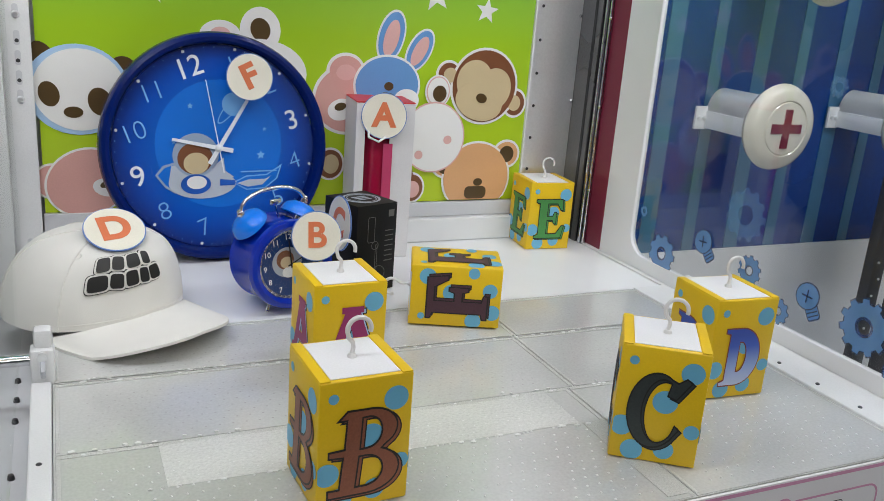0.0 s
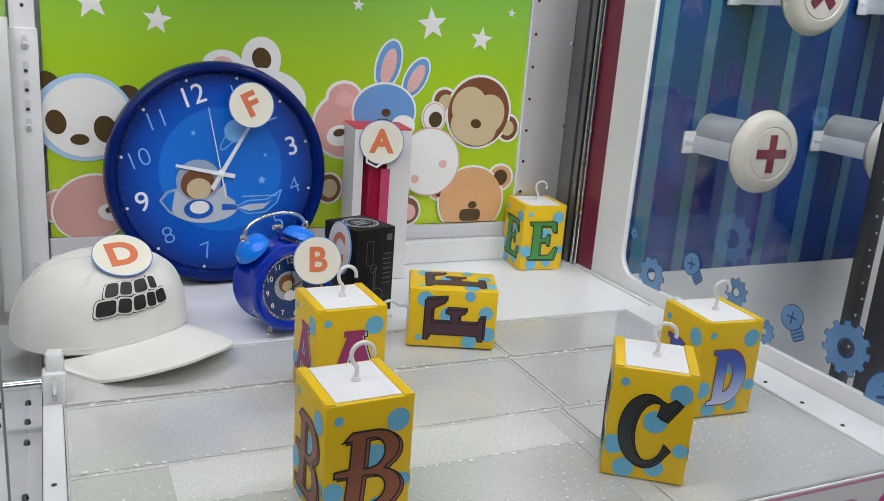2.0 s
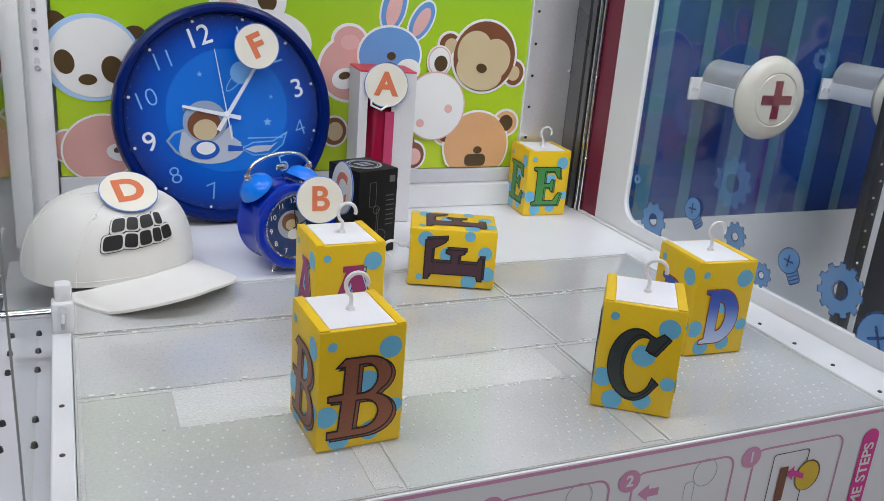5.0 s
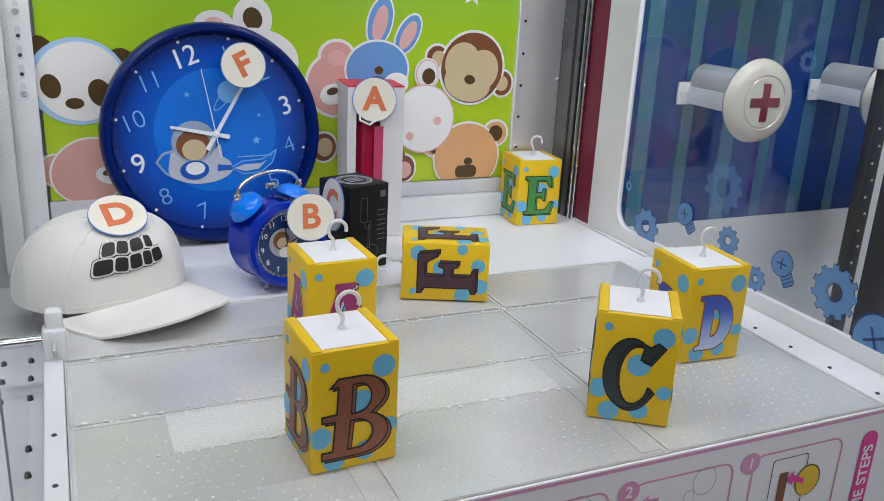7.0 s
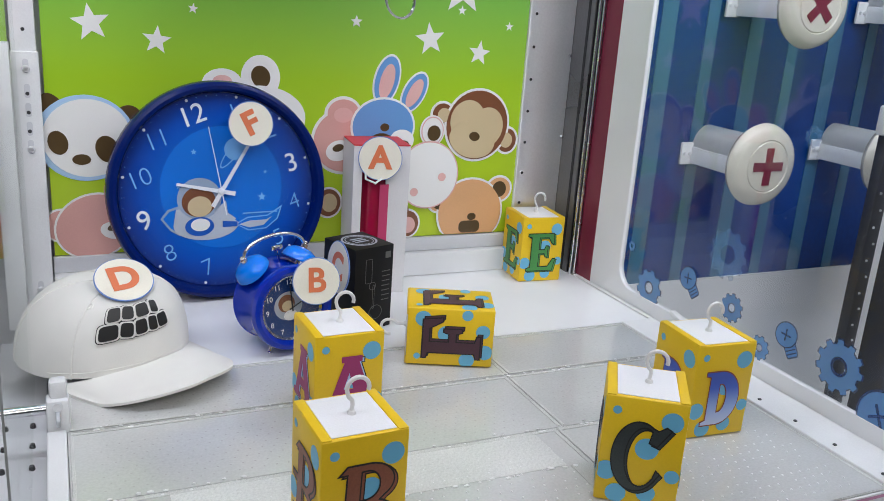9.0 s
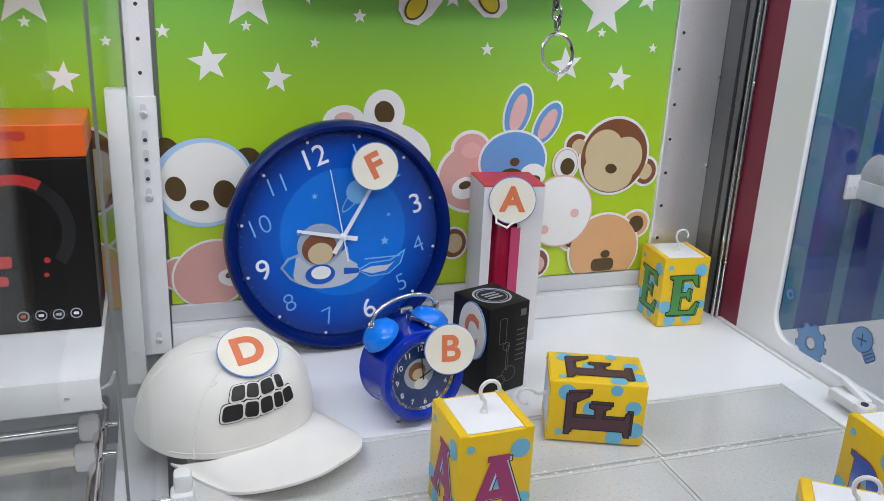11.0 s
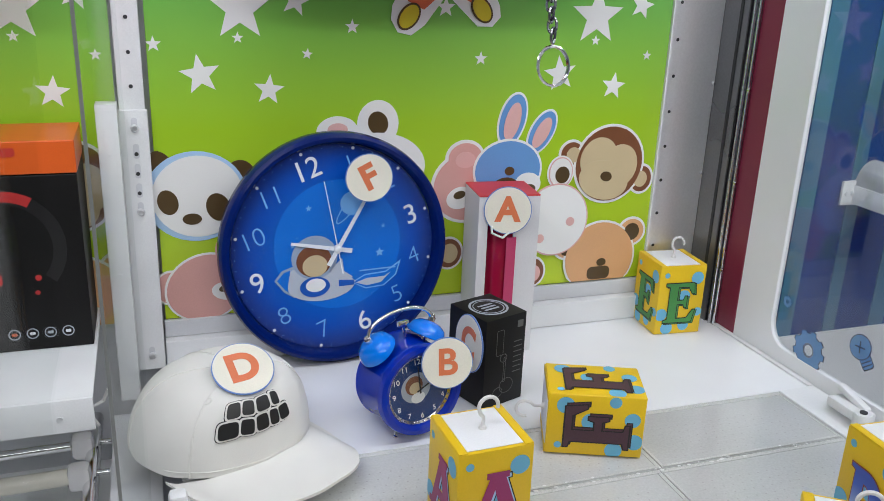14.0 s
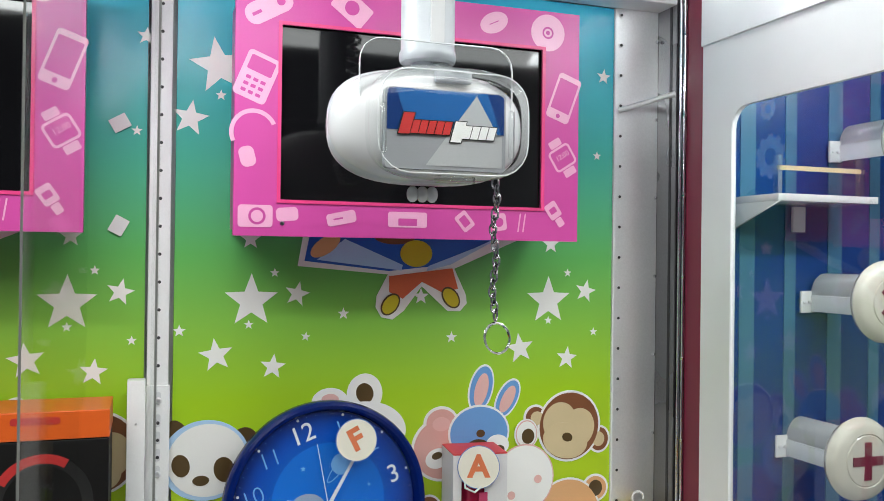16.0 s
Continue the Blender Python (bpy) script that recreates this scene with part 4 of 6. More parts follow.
# ---- the roof of the cabinets with tube lamps ----
structure("ceiling", span(-1.25, 1.2, -0.66, 0.02, 0.872, 0.89), WHITE, "white cabinet roof")
structure("ceiling_rail", span(-0.56, 0.165, -0.05, 0.0, 0.846, 0.871, 0.002), WHITE, "white rail along the rear top")
structure("wall_right_header", span(0.1612, 0.1645, -0.66, -0.10, 0.772, 0.871, 0.001), SHELF)
for x, y0, y1 in ((0.128, -0.58, -0.12), (-0.54, -0.58, -0.12)):
    t = empty("tube_lamp", pose(x, 0, 0.862), "slim white tube lamp under the roof", "lamp", "tube lamps")
    part("tube", tube([(0, y0, 0), (0, y1, 0)], 0.006, 10), TUBEGLOW, t)
    part("tube_mount", span(-0.010, 0.010, y0 - 0.01, y1 + 0.01, 0.006, 0.0098), WHITE, t)

# ---- the neighbouring cabinet behind the window ----
board = structure("backboard_blue", span(0.180, 1.15, -0.12, -0.10, -0.01, 0.90), BOARDBLUE, "blue backboard with paler vertical bands")
for k in range(12):
    w = 0.020 if k % 2 else 0.026
    x = 0.215 + 0.079 * k
    part("band", span(x, x + w, -0.1212, -0.1202, -0.008, 0.90), BOARDBAND, board, "", False)
structure("skirt_white", span(0.180, 1.15, -0.126, -0.1225, -0.25, 0.0), SHELF, "white lower panel of the next cabinet")
structure("floor_next", span(0.180, 1.15, -0.655, -0.127, -0.27, -0.25), SHELF)
# a dark light pillar with a pale head and a half-lit strip, standing in the next cabinet
pillar = empty("light_pillar", pose(0.478, -0.30, -0.25), "dark slim pillar with small lamps and a pale head", "pillar")
part("pillar_body", span(-0.012, 0.012, -0.008, 0.008, 0.0, 0.505, 0.002), DARKMETAL, pillar)
part("pillar_head", box((0.050, 0.020, 0.040), (0.006, 0.0, 0.522), 0.004), WHITE, pillar, "white plastic head")
part("pillar_flange", span(0.0125, 0.030, -0.004, 0.004, 0.0, 0.49, 0.001), WHITE, pillar, "white upright flange")
part("pillar_panel", span(0.0305, 0.150, -0.004, 0.004, 0.0, 0.42, 0.001), DARKMETAL, pillar, "dark glossy panel")
for k in range(14):
    part("small_lamp", lathe([(0, 0.002), (0.0016, 0.0015), (0.0020, 0)], 8, None, Matrix.Translation((0.003 * (-1) ** k, -0.0081, 0.16 + 0.024 * k)) @ FRONT), STEEL, pillar)


def knob(x, z, turn):
    k = empty("wall_peg", pose(x, -0.125, z), "ivory mushroom knob with a maroon cross on a white bracket", "peg", "wall pegs")
    bm = bmesh.new()
    n = 12
    vs = [[bm.verts.new((0.025 * math.cos(radians(205 - 230 * j / n)), y, 0.004 + 0.032 * math.sin(radians(205 - 230 * j / n)))) for j in range(n + 1)] for y in (-0.002, -0.100)]
    for j in range(n):
        bm.faces.new((vs[0][j], vs[0][j + 1], vs[1][j + 1], vs[1][j]))
    bmesh.ops.solidify(bm, geom=bm.faces[:], thickness=0.0015)
    part("cover", bm, WHITE, k, "bent white sheet cover")
    part("bracket", span(-0.044, -0.022, -0.004, 0.0, -0.022, 0.010, 0.001), WHITE, k)
    part("side_lug", span(-0.0265, -0.0245, -0.100, -0.001, -0.020, 0.004, 0.0005), WHITE, k)
    for x_ in (-0.038, -0.029):
        part("screw", lathe([(0, 0.002), (0.003, 0.0015), (0.003, 0)], 10, None, Matrix.Translation((x_, -0.0041, -0.006)) @ FRONT), STEEL, k)
    part("stem", tube([(0, 0, 0), (0, -0.105, 0)], 0.012, 16), SHELLGREY, k)
    head = part("head", lathe([(0, -0.004), (0.040, -0.004), (0.052, 0.002), (0.056, 0.010), (0.053, 0.018), (0.046, 0.023), (0.036, 0.0245), (0.0345, 0.023), (0.033, 0.0245), (0, 0.0255)], 48, None, Matrix.Translation((-0.005, -0.107, 0.000)) @ FRONT), KNOB, k)
    c = [(-0.006, -0.025), (0.006, -0.025), (0.006, -0.006), (0.025, -0.006), (0.025, 0.006), (0.006, 0.006), (0.006, 0.025), (-0.006, 0.025), (-0.006, 0.006), (-0.025, 0.006), (-0.025, -0.006), (-0.006, -0.006)]
    part("cross", flat([c], 0.0012, 0.0248, 0, Matrix.Translation((-0.005, -0.107, 0.000)) @ FRONT @ pose(0, 0, 0, 0, 0, turn)), MAROON, head, "maroon cross", False)
    part("clip", tube([(-0.026, -0.086, -0.016), (-0.037, -0.097, -0.006), (-0.038, -0.101, 0.008), (-0.028, -0.094, 0.020)], 0.0018, 6), CHROME, k)
    return k


for i, (x, z) in enumerate(((0.320, 0.203), (0.572, 0.206), (0.362, 0.412), (0.614, 0.415), (0.412, 0.635), (0.664, 0.635))):
    knob(x, z, 0 if z < 0.3 else 45)
sh = empty("peg_shelf", pose(0.332, -0.125, 0.556), "white bracketed shelf with a clear rail", "shelf")
part("shelf_top", span(-0.13, 0.040, -0.09, 0.0, -0.010, 0.0, 0.001), SHELLWHITE, sh)
part("shelf_cheek", flat([[(0.0, -0.010), (-0.09, -0.010), (0.0, -0.045)]], 0.004, 0, 0, Matrix(((0, 0, 1, -0.13), (1, 0, 0, 0), (0, 1, 0, 0), (0, 0, 0, 1)))), SHELLWHITE, sh, "", False)
part("shelf_bracket", span(-0.030, -0.008, -0.004, 0.0, -0.048, -0.011), WHITE, sh)
for x in (-0.124, 0.016):
    part("rail_post", span(x - 0.004, x + 0.004, -0.085, -0.077, 0.001, 0.052), CLEAR, sh)
part("rail_bar", span(-0.124, 0.016, -0.083, -0.079, 0.032, 0.038), PRINT_CREAM, sh)

# ---- the claw carriage ----
claw = empty("claw_carriage", pose(-0.332, -0.345, 0.591), "glossy white oval claw carriage with a clear front cover", "claw")


def shell(rx, ry, rz, power=2.6, seg=48, rings=24):
    bm = bmesh.new()
    f = lambda v: math.copysign(abs(v) ** (2 / power), v)
    rows_ = []
    for i in range(rings + 1):
        a = -math.pi / 2 + math.pi * i / rings
        rows_.append([bm.verts.new((rx * f(math.cos(a)) * f(math.cos(2 * math.pi * j / seg)), ry * f(math.cos(a)) * f(math.sin(2 * math.pi * j / seg)), rz * f(math.sin(a)))) for j in range(seg)])
    for a, b in zip(rows_, rows_[1:]):
        for j in range(seg):
            bm.faces.new((a[j], a[(j + 1) % seg], b[(j + 1) % seg], b[j]))
    bmesh.ops.remove_doubles(bm, verts=bm.verts, dist=1e-5)
    return bm


part("body", shell(0.097, 0.050, 0.054), SHELLWHITE, claw)
part("band", shell(0.0970, 0.028, 0.0556, 2.8), SHELLGREY, claw, "thin grey seam band")
cover = part("cover", shell(0.080, 0.024, 0.053, 3.2), CLEAR, claw, "clear plastic front cover", m=Matrix.Translation((0.010, -0.042, -0.001)))
cover.visible_shadow = False
part("cover_flap", flat([rrect(0.152, 0.074, 0.022), rrect(0.1500, 0.0720, 0.0210)], 0.002, 0, 0, FRONT), CLEAREDGE, claw, "", m=Matrix.Translation((0.001, -0.034, 0.040)))
part("cover_pane", flat([rrect(0.150, 0.072, 0.021)], 0.0012, 0, 0, FRONT), CLEAR, claw, "", m=Matrix.Translation((0.001, -0.0345, 0.040)))
part("cover_rim", tube([(x, 0, z) for x, z in rrect(0.146, 0.094, 0.030)], 0.0006, 6, None, True), CLEAREDGE, claw, "pale moulded edge of the cover", m=Matrix.Translation((0.010, -0.0605, -0.002)))
MC = Matrix.Translation((0.004, -0.0515, -0.008)) @ FRONT @ Matrix.Diagonal((1.0, 0.92, 1, 1))
BADGEBLUE = mat("badge_blue", (0.022, 0.12, 0.34), 0.2, bump=0.0)
PLAQUE = mat("badge_grey", (0.32, 0.33, 0.35), 0.25, bump=0.0)
PALEGREY = mat("badge_pale_grey", (0.45, 0.46, 0.47), 0.25, bump=0.0)
pl = part("plaque", flat([rrect(0.118, 0.080, 0.005)], 0.009, -0.0076, 0, MC), PLAQUE, claw, "printed badge in blue, white and grey", False)
part("plaque_field", flat([[(-0.057, -0.002), (0.057, -0.002), (0.057, 0.036), (0.052, 0.039), (-0.052, 0.039), (-0.057, 0.036)]], 0.0004, 0.0015, 0, MC), ALARMDIAL, pl, "", False)
part("plaque_field", flat([[(-0.036, -0.002), (-0.049, 0.039), (0.040, 0.039), (0.054, -0.002)]], 0.0004, 0.002, 0, MC), BADGEBLUE, pl, "", False)
part("plaque_field", flat([[(0.003, -0.002), (0.050, -0.002), (0.029, 0.036)]], 0.0004, 0.0025, 0, MC), PALEGREY, pl, "", False)
part("plaque_field", flat([[(-0.020, -0.036), (0.055, -0.036), (0.055, -0.004), (0.002, -0.004)]], 0.0004, 0.0016, 0, MC), PALEGREY, pl, "", False)
# the maker's lettering, as plain slanted bars
x = -0.047
for w_, z0, z1, ink in ((0.0105, -0.006, 0.015, PRINT_RED),) + ((0.0068, -0.005, 0.008, PRINT_RED),) * 5 + ((0.0105, -0.012, 0.009, PRINT_WHITE),) + ((0.0072, -0.008, 0.005, PRINT_WHITE),) * 4:
    lean = (z1 - z0) * 0.26
    bar = [(x, z0), (x + w_, z0), (x + w_ + lean, z1), (x + lean, z1)]
    part("badge_edge", flat([bar], 0.0003, 0.0030, 0.0009, MC), INK, pl, "", False)
    part("badge_bar", flat([bar], 0.0004, 0.0034, 0, MC), ink, pl, "", False)
    x += w_ + 0.0009
for sx in (-1, 1):
    part("side_grip", box((0.006, 0.004, 0.046), (0.004 + sx * 0.062, -0.0600, -0.010), 0.0018), CLEAR, claw)
part("buckle", box((0.036, 0.008, 0.012), (0.012, -0.047, 0.043), 0.002), SHELLGREY, claw)
part("buckle_bar", box((0.028, 0.004, 0.007), (0.012, -0.0525, 0.043), 0.002), CLEAR, claw)
part("lower_tab", box((0.040, 0.006, 0.007), (0.014, -0.049, -0.053), 0.002), CLEAR, claw)
mast = part("mast", lathe([(0, 0.048), (0.013, 0.048), (0.015, 0.058), (0.016, 0.064), (0.0265, 0.065), (0.0280, 0.068), (0.0280, 0.075), (0.0265, 0.077), (0.0265, 0.26), (0, 0.26)], 32, None, Matrix.Translation((0.003, 0.004, 0))), SHELLGREY, claw, "pale grey lifting mast")
part("mast_groove", span(-0.003, 0.011, -0.0245, -0.0215, 0.080, 0.259, 0.001), SHELLWHITE, mast)
part("spring", tube([(0.010 + 0.017 * math.cos(k * 0.7), 0.004 + 0.017 * math.sin(k * 0.7), 0.056 + 0.00022 * k) for k in range(46)], 0.0009, 5), CHROME, claw)
pts = [(0.030, 0.052, 0.020), (0.018, 0.074, -0.018), (0.002, 0.082, -0.026), (-0.008, 0.080, 0.0), (0.004, 0.070, 0.045), (0.018, 0.046, 0.075), (0.018, 0.046, 0.16), (0.018, 0.046, 0.262)]
coil = []
for k in range(261):
    f = k / 260 * (len(pts) - 1)
    i = min(int(f), len(pts) - 2)
    p = Vector(pts[i]).lerp(Vector(pts[i + 1]), f - i)
    coil.append((p.x + 0.009 * math.cos(k * 0.9), p.y + 0.009 * math.sin(k * 0.9), p.z))
part("coiled_cable", tube(coil, 0.0028, 6), HOOK, claw, "white coiled cable")
for k in range(3):
    part("finger_stub", shell(0.006, 0.005, 0.008, 2.2, 12, 8), SHELLWHITE, claw, m=Matrix.Translation((-0.012 + 0.010 * k, 0.0, -0.064)))
CHAINMETAL = mat("chain_steel", (0.34, 0.34, 0.36), 0.18, 1.0, 0.05)
chain = empty("chain", pose(-0.257, -0.345, 0.541), "polished steel chain with a split ring at its end", "chain")


def link_pts(a=0.0060, b=0.0037, n=14):
    return [(b * math.cos(2 * math.pi * k / n), 0, a * math.sin(2 * math.pi * k / n)) for k in range(n)]


me0 = None
for k in range(18):
    turn = pose(0.002 * math.sin(k * 0.8), 0, -0.0078 * k, 0, 0, 40 if k % 2 else -50)
    if me0 is None:
        o = part("link", tube(link_pts(), 0.0012, 6, None, True), CHAINMETAL, chain, m=turn)
        me0 = o.data
    else:
        o = new("link", me0)
        o.parent, o.matrix_basis = chain, turn
part("split_ring", tube(ring_pts(0.0155, 32), 0.0011, 7, None, True), CHROME, chain, m=pose(0.004, 0, -0.156, 80, 0, 12))
part("split_ring", tube(ring_pts(0.0150, 32), 0.0010, 7, None, True), CHROME, chain, m=pose(0.0045, 0.0015, -0.1563, 82, 0, 14))

# ---- lettered blocks ----
GLYPH = {
    "E": [[(0, 0), (0.86, 0), (0.94, 0.32), (0.86, 0.32), (0.70, 0.11), (0.38, 0.11), (0.38, 0.46), (0.56, 0.46), (0.60, 0.37), (0.67, 0.37), (0.67, 0.67), (0.60, 0.67), (0.56, 0.57), (0.38, 0.57), (0.38, 0.89), (0.68, 0.89), (0.80, 0.72), (0.88, 0.72), (0.84, 1), (0, 1), (0, 0.93), (0.12, 0.90), (0.12, 0.10), (0, 0.07)]],
    "F": [[(0, 0), (0.52, 0), (0.52, 0.07), (0.38, 0.10), (0.38, 0.42), (0.56, 0.42), (0.60, 0.32), (0.68, 0.32), (0.68, 0.64), (0.60, 0.64), (0.56, 0.55), (0.38, 0.55), (0.38, 0.88), (0.68, 0.88), (0.84, 0.66), (0.93, 0.66), (0.88, 1), (0, 1), (0, 0.93), (0.12, 0.90), (0.12, 0.10), (0, 0.07)]],
    "A": [[(0, 0), (0.34, 0), (0.34, 0.08), (0.27, 0.10), (0.32, 0.27), (0.62, 0.27), (0.67, 0.10), (0.60, 0.08), (0.60, 0), (1, 0), (1, 0.08), (0.93, 0.10), (0.64, 0.92), (0.70, 0.92), (0.70, 1), (0.34, 1), (0.34, 0.92), (0.40, 0.92), (0.10, 0.10), (0, 0.08)], [(0.36, 0.40), (0.58, 0.40), (0.48, 0.76)]],
    "D": [[(0, 0), (0.42, 0)] + arc(0.42, 0.5, 0.55, 0.5, -88, 88, 18) + [(0.42, 1), (0, 1), (0, 0.93), (0.12, 0.90), (0.12, 0.10), (0, 0.07)], [(0.40, 0.24), (0.44, 0.24)] + arc(0.44, 0.5, 0.17, 0.26, -85, 85, 12) + [(0.40, 0.76)]],
    "B": [[(-0.02, 0), (0.52, 0)] + arc(0.53, 0.27, 0.45, 0.27, -85, 66, 14) + arc(0.55, 0.76, 0.38, 0.24, -52, 88, 14) + [(0.22, 1), (0.10, 0.90), (0.22, 0.90), (0.20, 0.56), (-0.02, 0.55), (-0.02, 0.48), (0.18, 0.47), (0.14, 0.09), (-0.02, 0.09)], [(0.36, 0.09), (0.50, 0.09)] + arc(0.50, 0.275, 0.25, 0.185, -85, 85, 12) + [(0.40, 0.46)], [(0.41, 0.54), (0.52, 0.54)] + arc(0.52, 0.73, 0.20, 0.185, -85, 85, 12) + [(0.43, 0.91)]],
    "C": [arc(0.50, 0.5, 0.50, 0.5, 60, 322, 30) + [(0.98, 0.28), (0.90, 0.33)] + arc(0.60, 0.5, 0.34, 0.43, 318, 64, 26) + [(0.70, 0.72), (0.86, 0.68), (1.10, 0.93), (1.00, 0.97), (0.86, 0.90)]],
}
LETTER = {"A": mat("letter_plum", (0.32, 0.03, 0.14), 0.45), "B": mat("letter_russet", (0.25, 0.085, 0.045), 0.45, vary=0.25), "C": mat("letter_charcoal", (0.035, 0.045, 0.045), 0.45, vary=0.3),
          "D": ramp_mat("letter_blue_fade", [(0.0, (0.62, 0.68, 0.85)), (0.45, (0.30, 0.42, 0.75)), (0.8, (0.05, 0.12, 0.55)), (1.0, (0.04, 0.09, 0.45))], "Z", 0.008, 0.062, 0.45),
          "E": mat("letter_green", (0.06, 0.26, 0.06), 0.45, vary=0.2), "F": mat("letter_aubergine", (0.075, 0.030, 0.045), 0.45, vary=0.2)}
RUST = mat("letter_rust_edge", (0.26, 0.06, 0.05), 0.45)
W, Hh = 0.066, 0.095
hook_pts = [(0, 0, -0.001), (0, 0, 0.004), (0.0006, 0, 0.008), (0.0002, 0, 0.0115), (-0.0026, 0, 0.0145)] + [(0.0045 + 0.0086 * math.cos(radians(a)), 0, 0.0205 + 0.0086 * math.sin(radians(a))) for a in range(204, -34, -17)]
SIDES = {"front": pose(0, -W / 2, 0, 90, 0, 0), "left": pose(-W / 2, 0, 0, 90, 0, -90), "right": pose(W / 2, 0, 0, 90, 0, 90), "back": pose(0, W / 2, 0, 90, 0, 180)}


def block(ch, m, label, seed, big=0.052, low=0.010, hook_turn=0):
    rnd = random.Random(seed)
    b = empty("letter_block", m, label, "toy block", "letter blocks")
    bm = box((W, W, Hh), (0, 0, Hh / 2), 0.0012)
    for v in bm.verts:
        v.co += Vector((rnd.uniform(-1, 1), rnd.uniform(-1, 1), rnd.uniform(-1, 1))) * 0.00015
    part("card_body", bm, YELLOW, b)
    part("top_panel", box((W - 0.017, W - 0.007, 0.0008), (0.0, 0.0, Hh + 0.0004), 0.0003), CARDWHITE, b, "white paper top")
    for sx in (-1, 1):  # folded flaps and their seams
        part("flap", box((0.0075, W - 0.001, 0.0010), (sx * (W / 2 - 0.0042), 0, Hh + 0.0005), 0.0003), YELLOW, b)
    part("hook_foot", lathe([(0, 0.003), (0.0025, 0.0028), (0.0034, 0.001), (0.0034, 0)], 14, None, Matrix.Translation((0.001, 0, Hh + 0.0008))), HOOK, b)
    part("hook", tube([Vector(p) for p in hook_pts], 0.0017, 8), HOOK, b, "white plastic hook", m=Matrix.Translation((0.001, 0, Hh)) @ pose(0, 0, 0, 0, 0, hook_turn))
    dots = [(0.021, 0.078, 0.0088), (-0.023, 0.083, 0.0036), (-0.026, 0.028, 0.0085), (-0.016, 0.0085, 0.0085), (0.008, 0.012, 0.0078), (0.004, 0.052, 0.0095), (0.0265, 0.030, 0.006)]
    for sd, sm in SIDES.items():
        for x, z, r in dots:
            lp = [(max(-W / 2 + 0.0006, min(W / 2 - 0.0006, px)), max(0.0006, min(Hh - 0.0006, pz))) for px, pz in ell(x, z, r, r, 0, 28)]
            part("dot", flat([lp], 0.0001, 0.00025, 0, sm), DOT, b, smooth=False)
    for sd in ("front", "left", "right"):
        lw = big * {"A": 0.95, "C": 0.66, "D": 0.74, "E": 0.86}.get(ch, 0.80)
        lm = SIDES[sd] @ Matrix.Translation((-lw / 2 - (0.003 if ch == "C" else -0.001), low, 0)) @ Matrix.Diagonal((lw, big, 1, 1))
        edge = RUST if ch == "D" else INK
        if ch != "D":
            shade = lm @ Matrix.Translation((0.055, -0.030, 0))
            part("letter_shade", flat(GLYPH[ch], 0.0001, 0.00040, 0.014, shade), edge, b, smooth=False)
            part("letter_shade", flat(GLYPH[ch], 0.0001, 0.00055, -0.006, shade), PRINT_PALEBLUE if ch == "A" else LETTER[ch], b, smooth=False)
        part("letter_edge", flat(GLYPH[ch], 0.0001, 0.00070, 0.014, lm), LETTER[ch] if ch == "A" else edge, b, smooth=False)
        part("letter", flat(GLYPH[ch], 0.0001, 0.00085, -0.010, lm), LETTER[ch], b, smooth=False)
    return b


block("A", pose(-0.316, -0.391, 0.0005, 0, 0, 2), "yellow card block with blue dots and plum letter A", 1, 0.054, 0.020)
block("B", pose(-0.362, -0.567, 0.0008, 0, 0, 2.5), "yellow card block with blue dots and brown letter B", 2, 0.063, 0.010)
block("C", pose(-0.109, -0.584, 0.0008, 0, 0, -35), "yellow card block with blue dots and black letter C", 3, 0.062, 0.013)
block("D", pose(0.024, -0.503, 0.0008, 0, 0, -4), "yellow card block with blue dots and blue letter D", 4, 0.056, 0.012)
block("E", pose(0.092, -0.047, 0.0008, 0, 0, -5), "yellow card block with blue dots and green letter E", 5, 0.056, 0.016)
block("F", Matrix.Translation((-0.1525 + 0.0475 * math.cos(radians(21)), -0.289 - 0.0475 * math.sin(radians(21)), 0.0345)) @ pose(0, 0, 0, 0, 0, -22) @ pose(0, 0, 0, 0, -90, 0), "yellow card block lying on its side with letter F", 6, 0.064, 0.014, 180)

# ---- round price tags ----
TAGORANGE = mat("tag_orange", (0.70, 0.19, 0.08), 0.45, bump=0.0)


def tag(ch, m, r=0.028):
    t = empty("letter_tag", m, f"round cream tag with blue rim and orange letter {ch}", "tag", "letter tags")
    part("tag_card", flat([ell(0, 0, r, r, 0, 48)], 0.0012), TAGBLUE, t, smooth=False)
    part("tag_face", flat([ell(0, 0, r * 0.965, r * 0.965, 0, 48)], 0.0003, 0.0014), TAGPAPER, t, smooth=False)
    part("tag_letter", words(ch, r * 1.42, 0.0003, 0.0019, r * (0.036 if ch == "B" else 0.055)), TAGORANGE, t, smooth=False)
    return t


tag("F", pose(-0.327, -0.052, 0.226, 84, 0, 0) @ pose(0, 0, 0, 0, 0, 26), 0.0275)
tag("A", pose(-0.166, -0.078, 0.186, 86, 0, -14), 0.0285)
tag("B", pose(-0.298, -0.253, 0.088, 80, 0, -6), 0.026)
tag("C", pose(-0.264, -0.225, 0.0925, 86, 0, -84), 0.030)
tag("D", pose(-0.492, -0.239, 0.0990, 30, 0, 8) @ pose(0, 0, 0, 0, 0, 6), 0.0285)

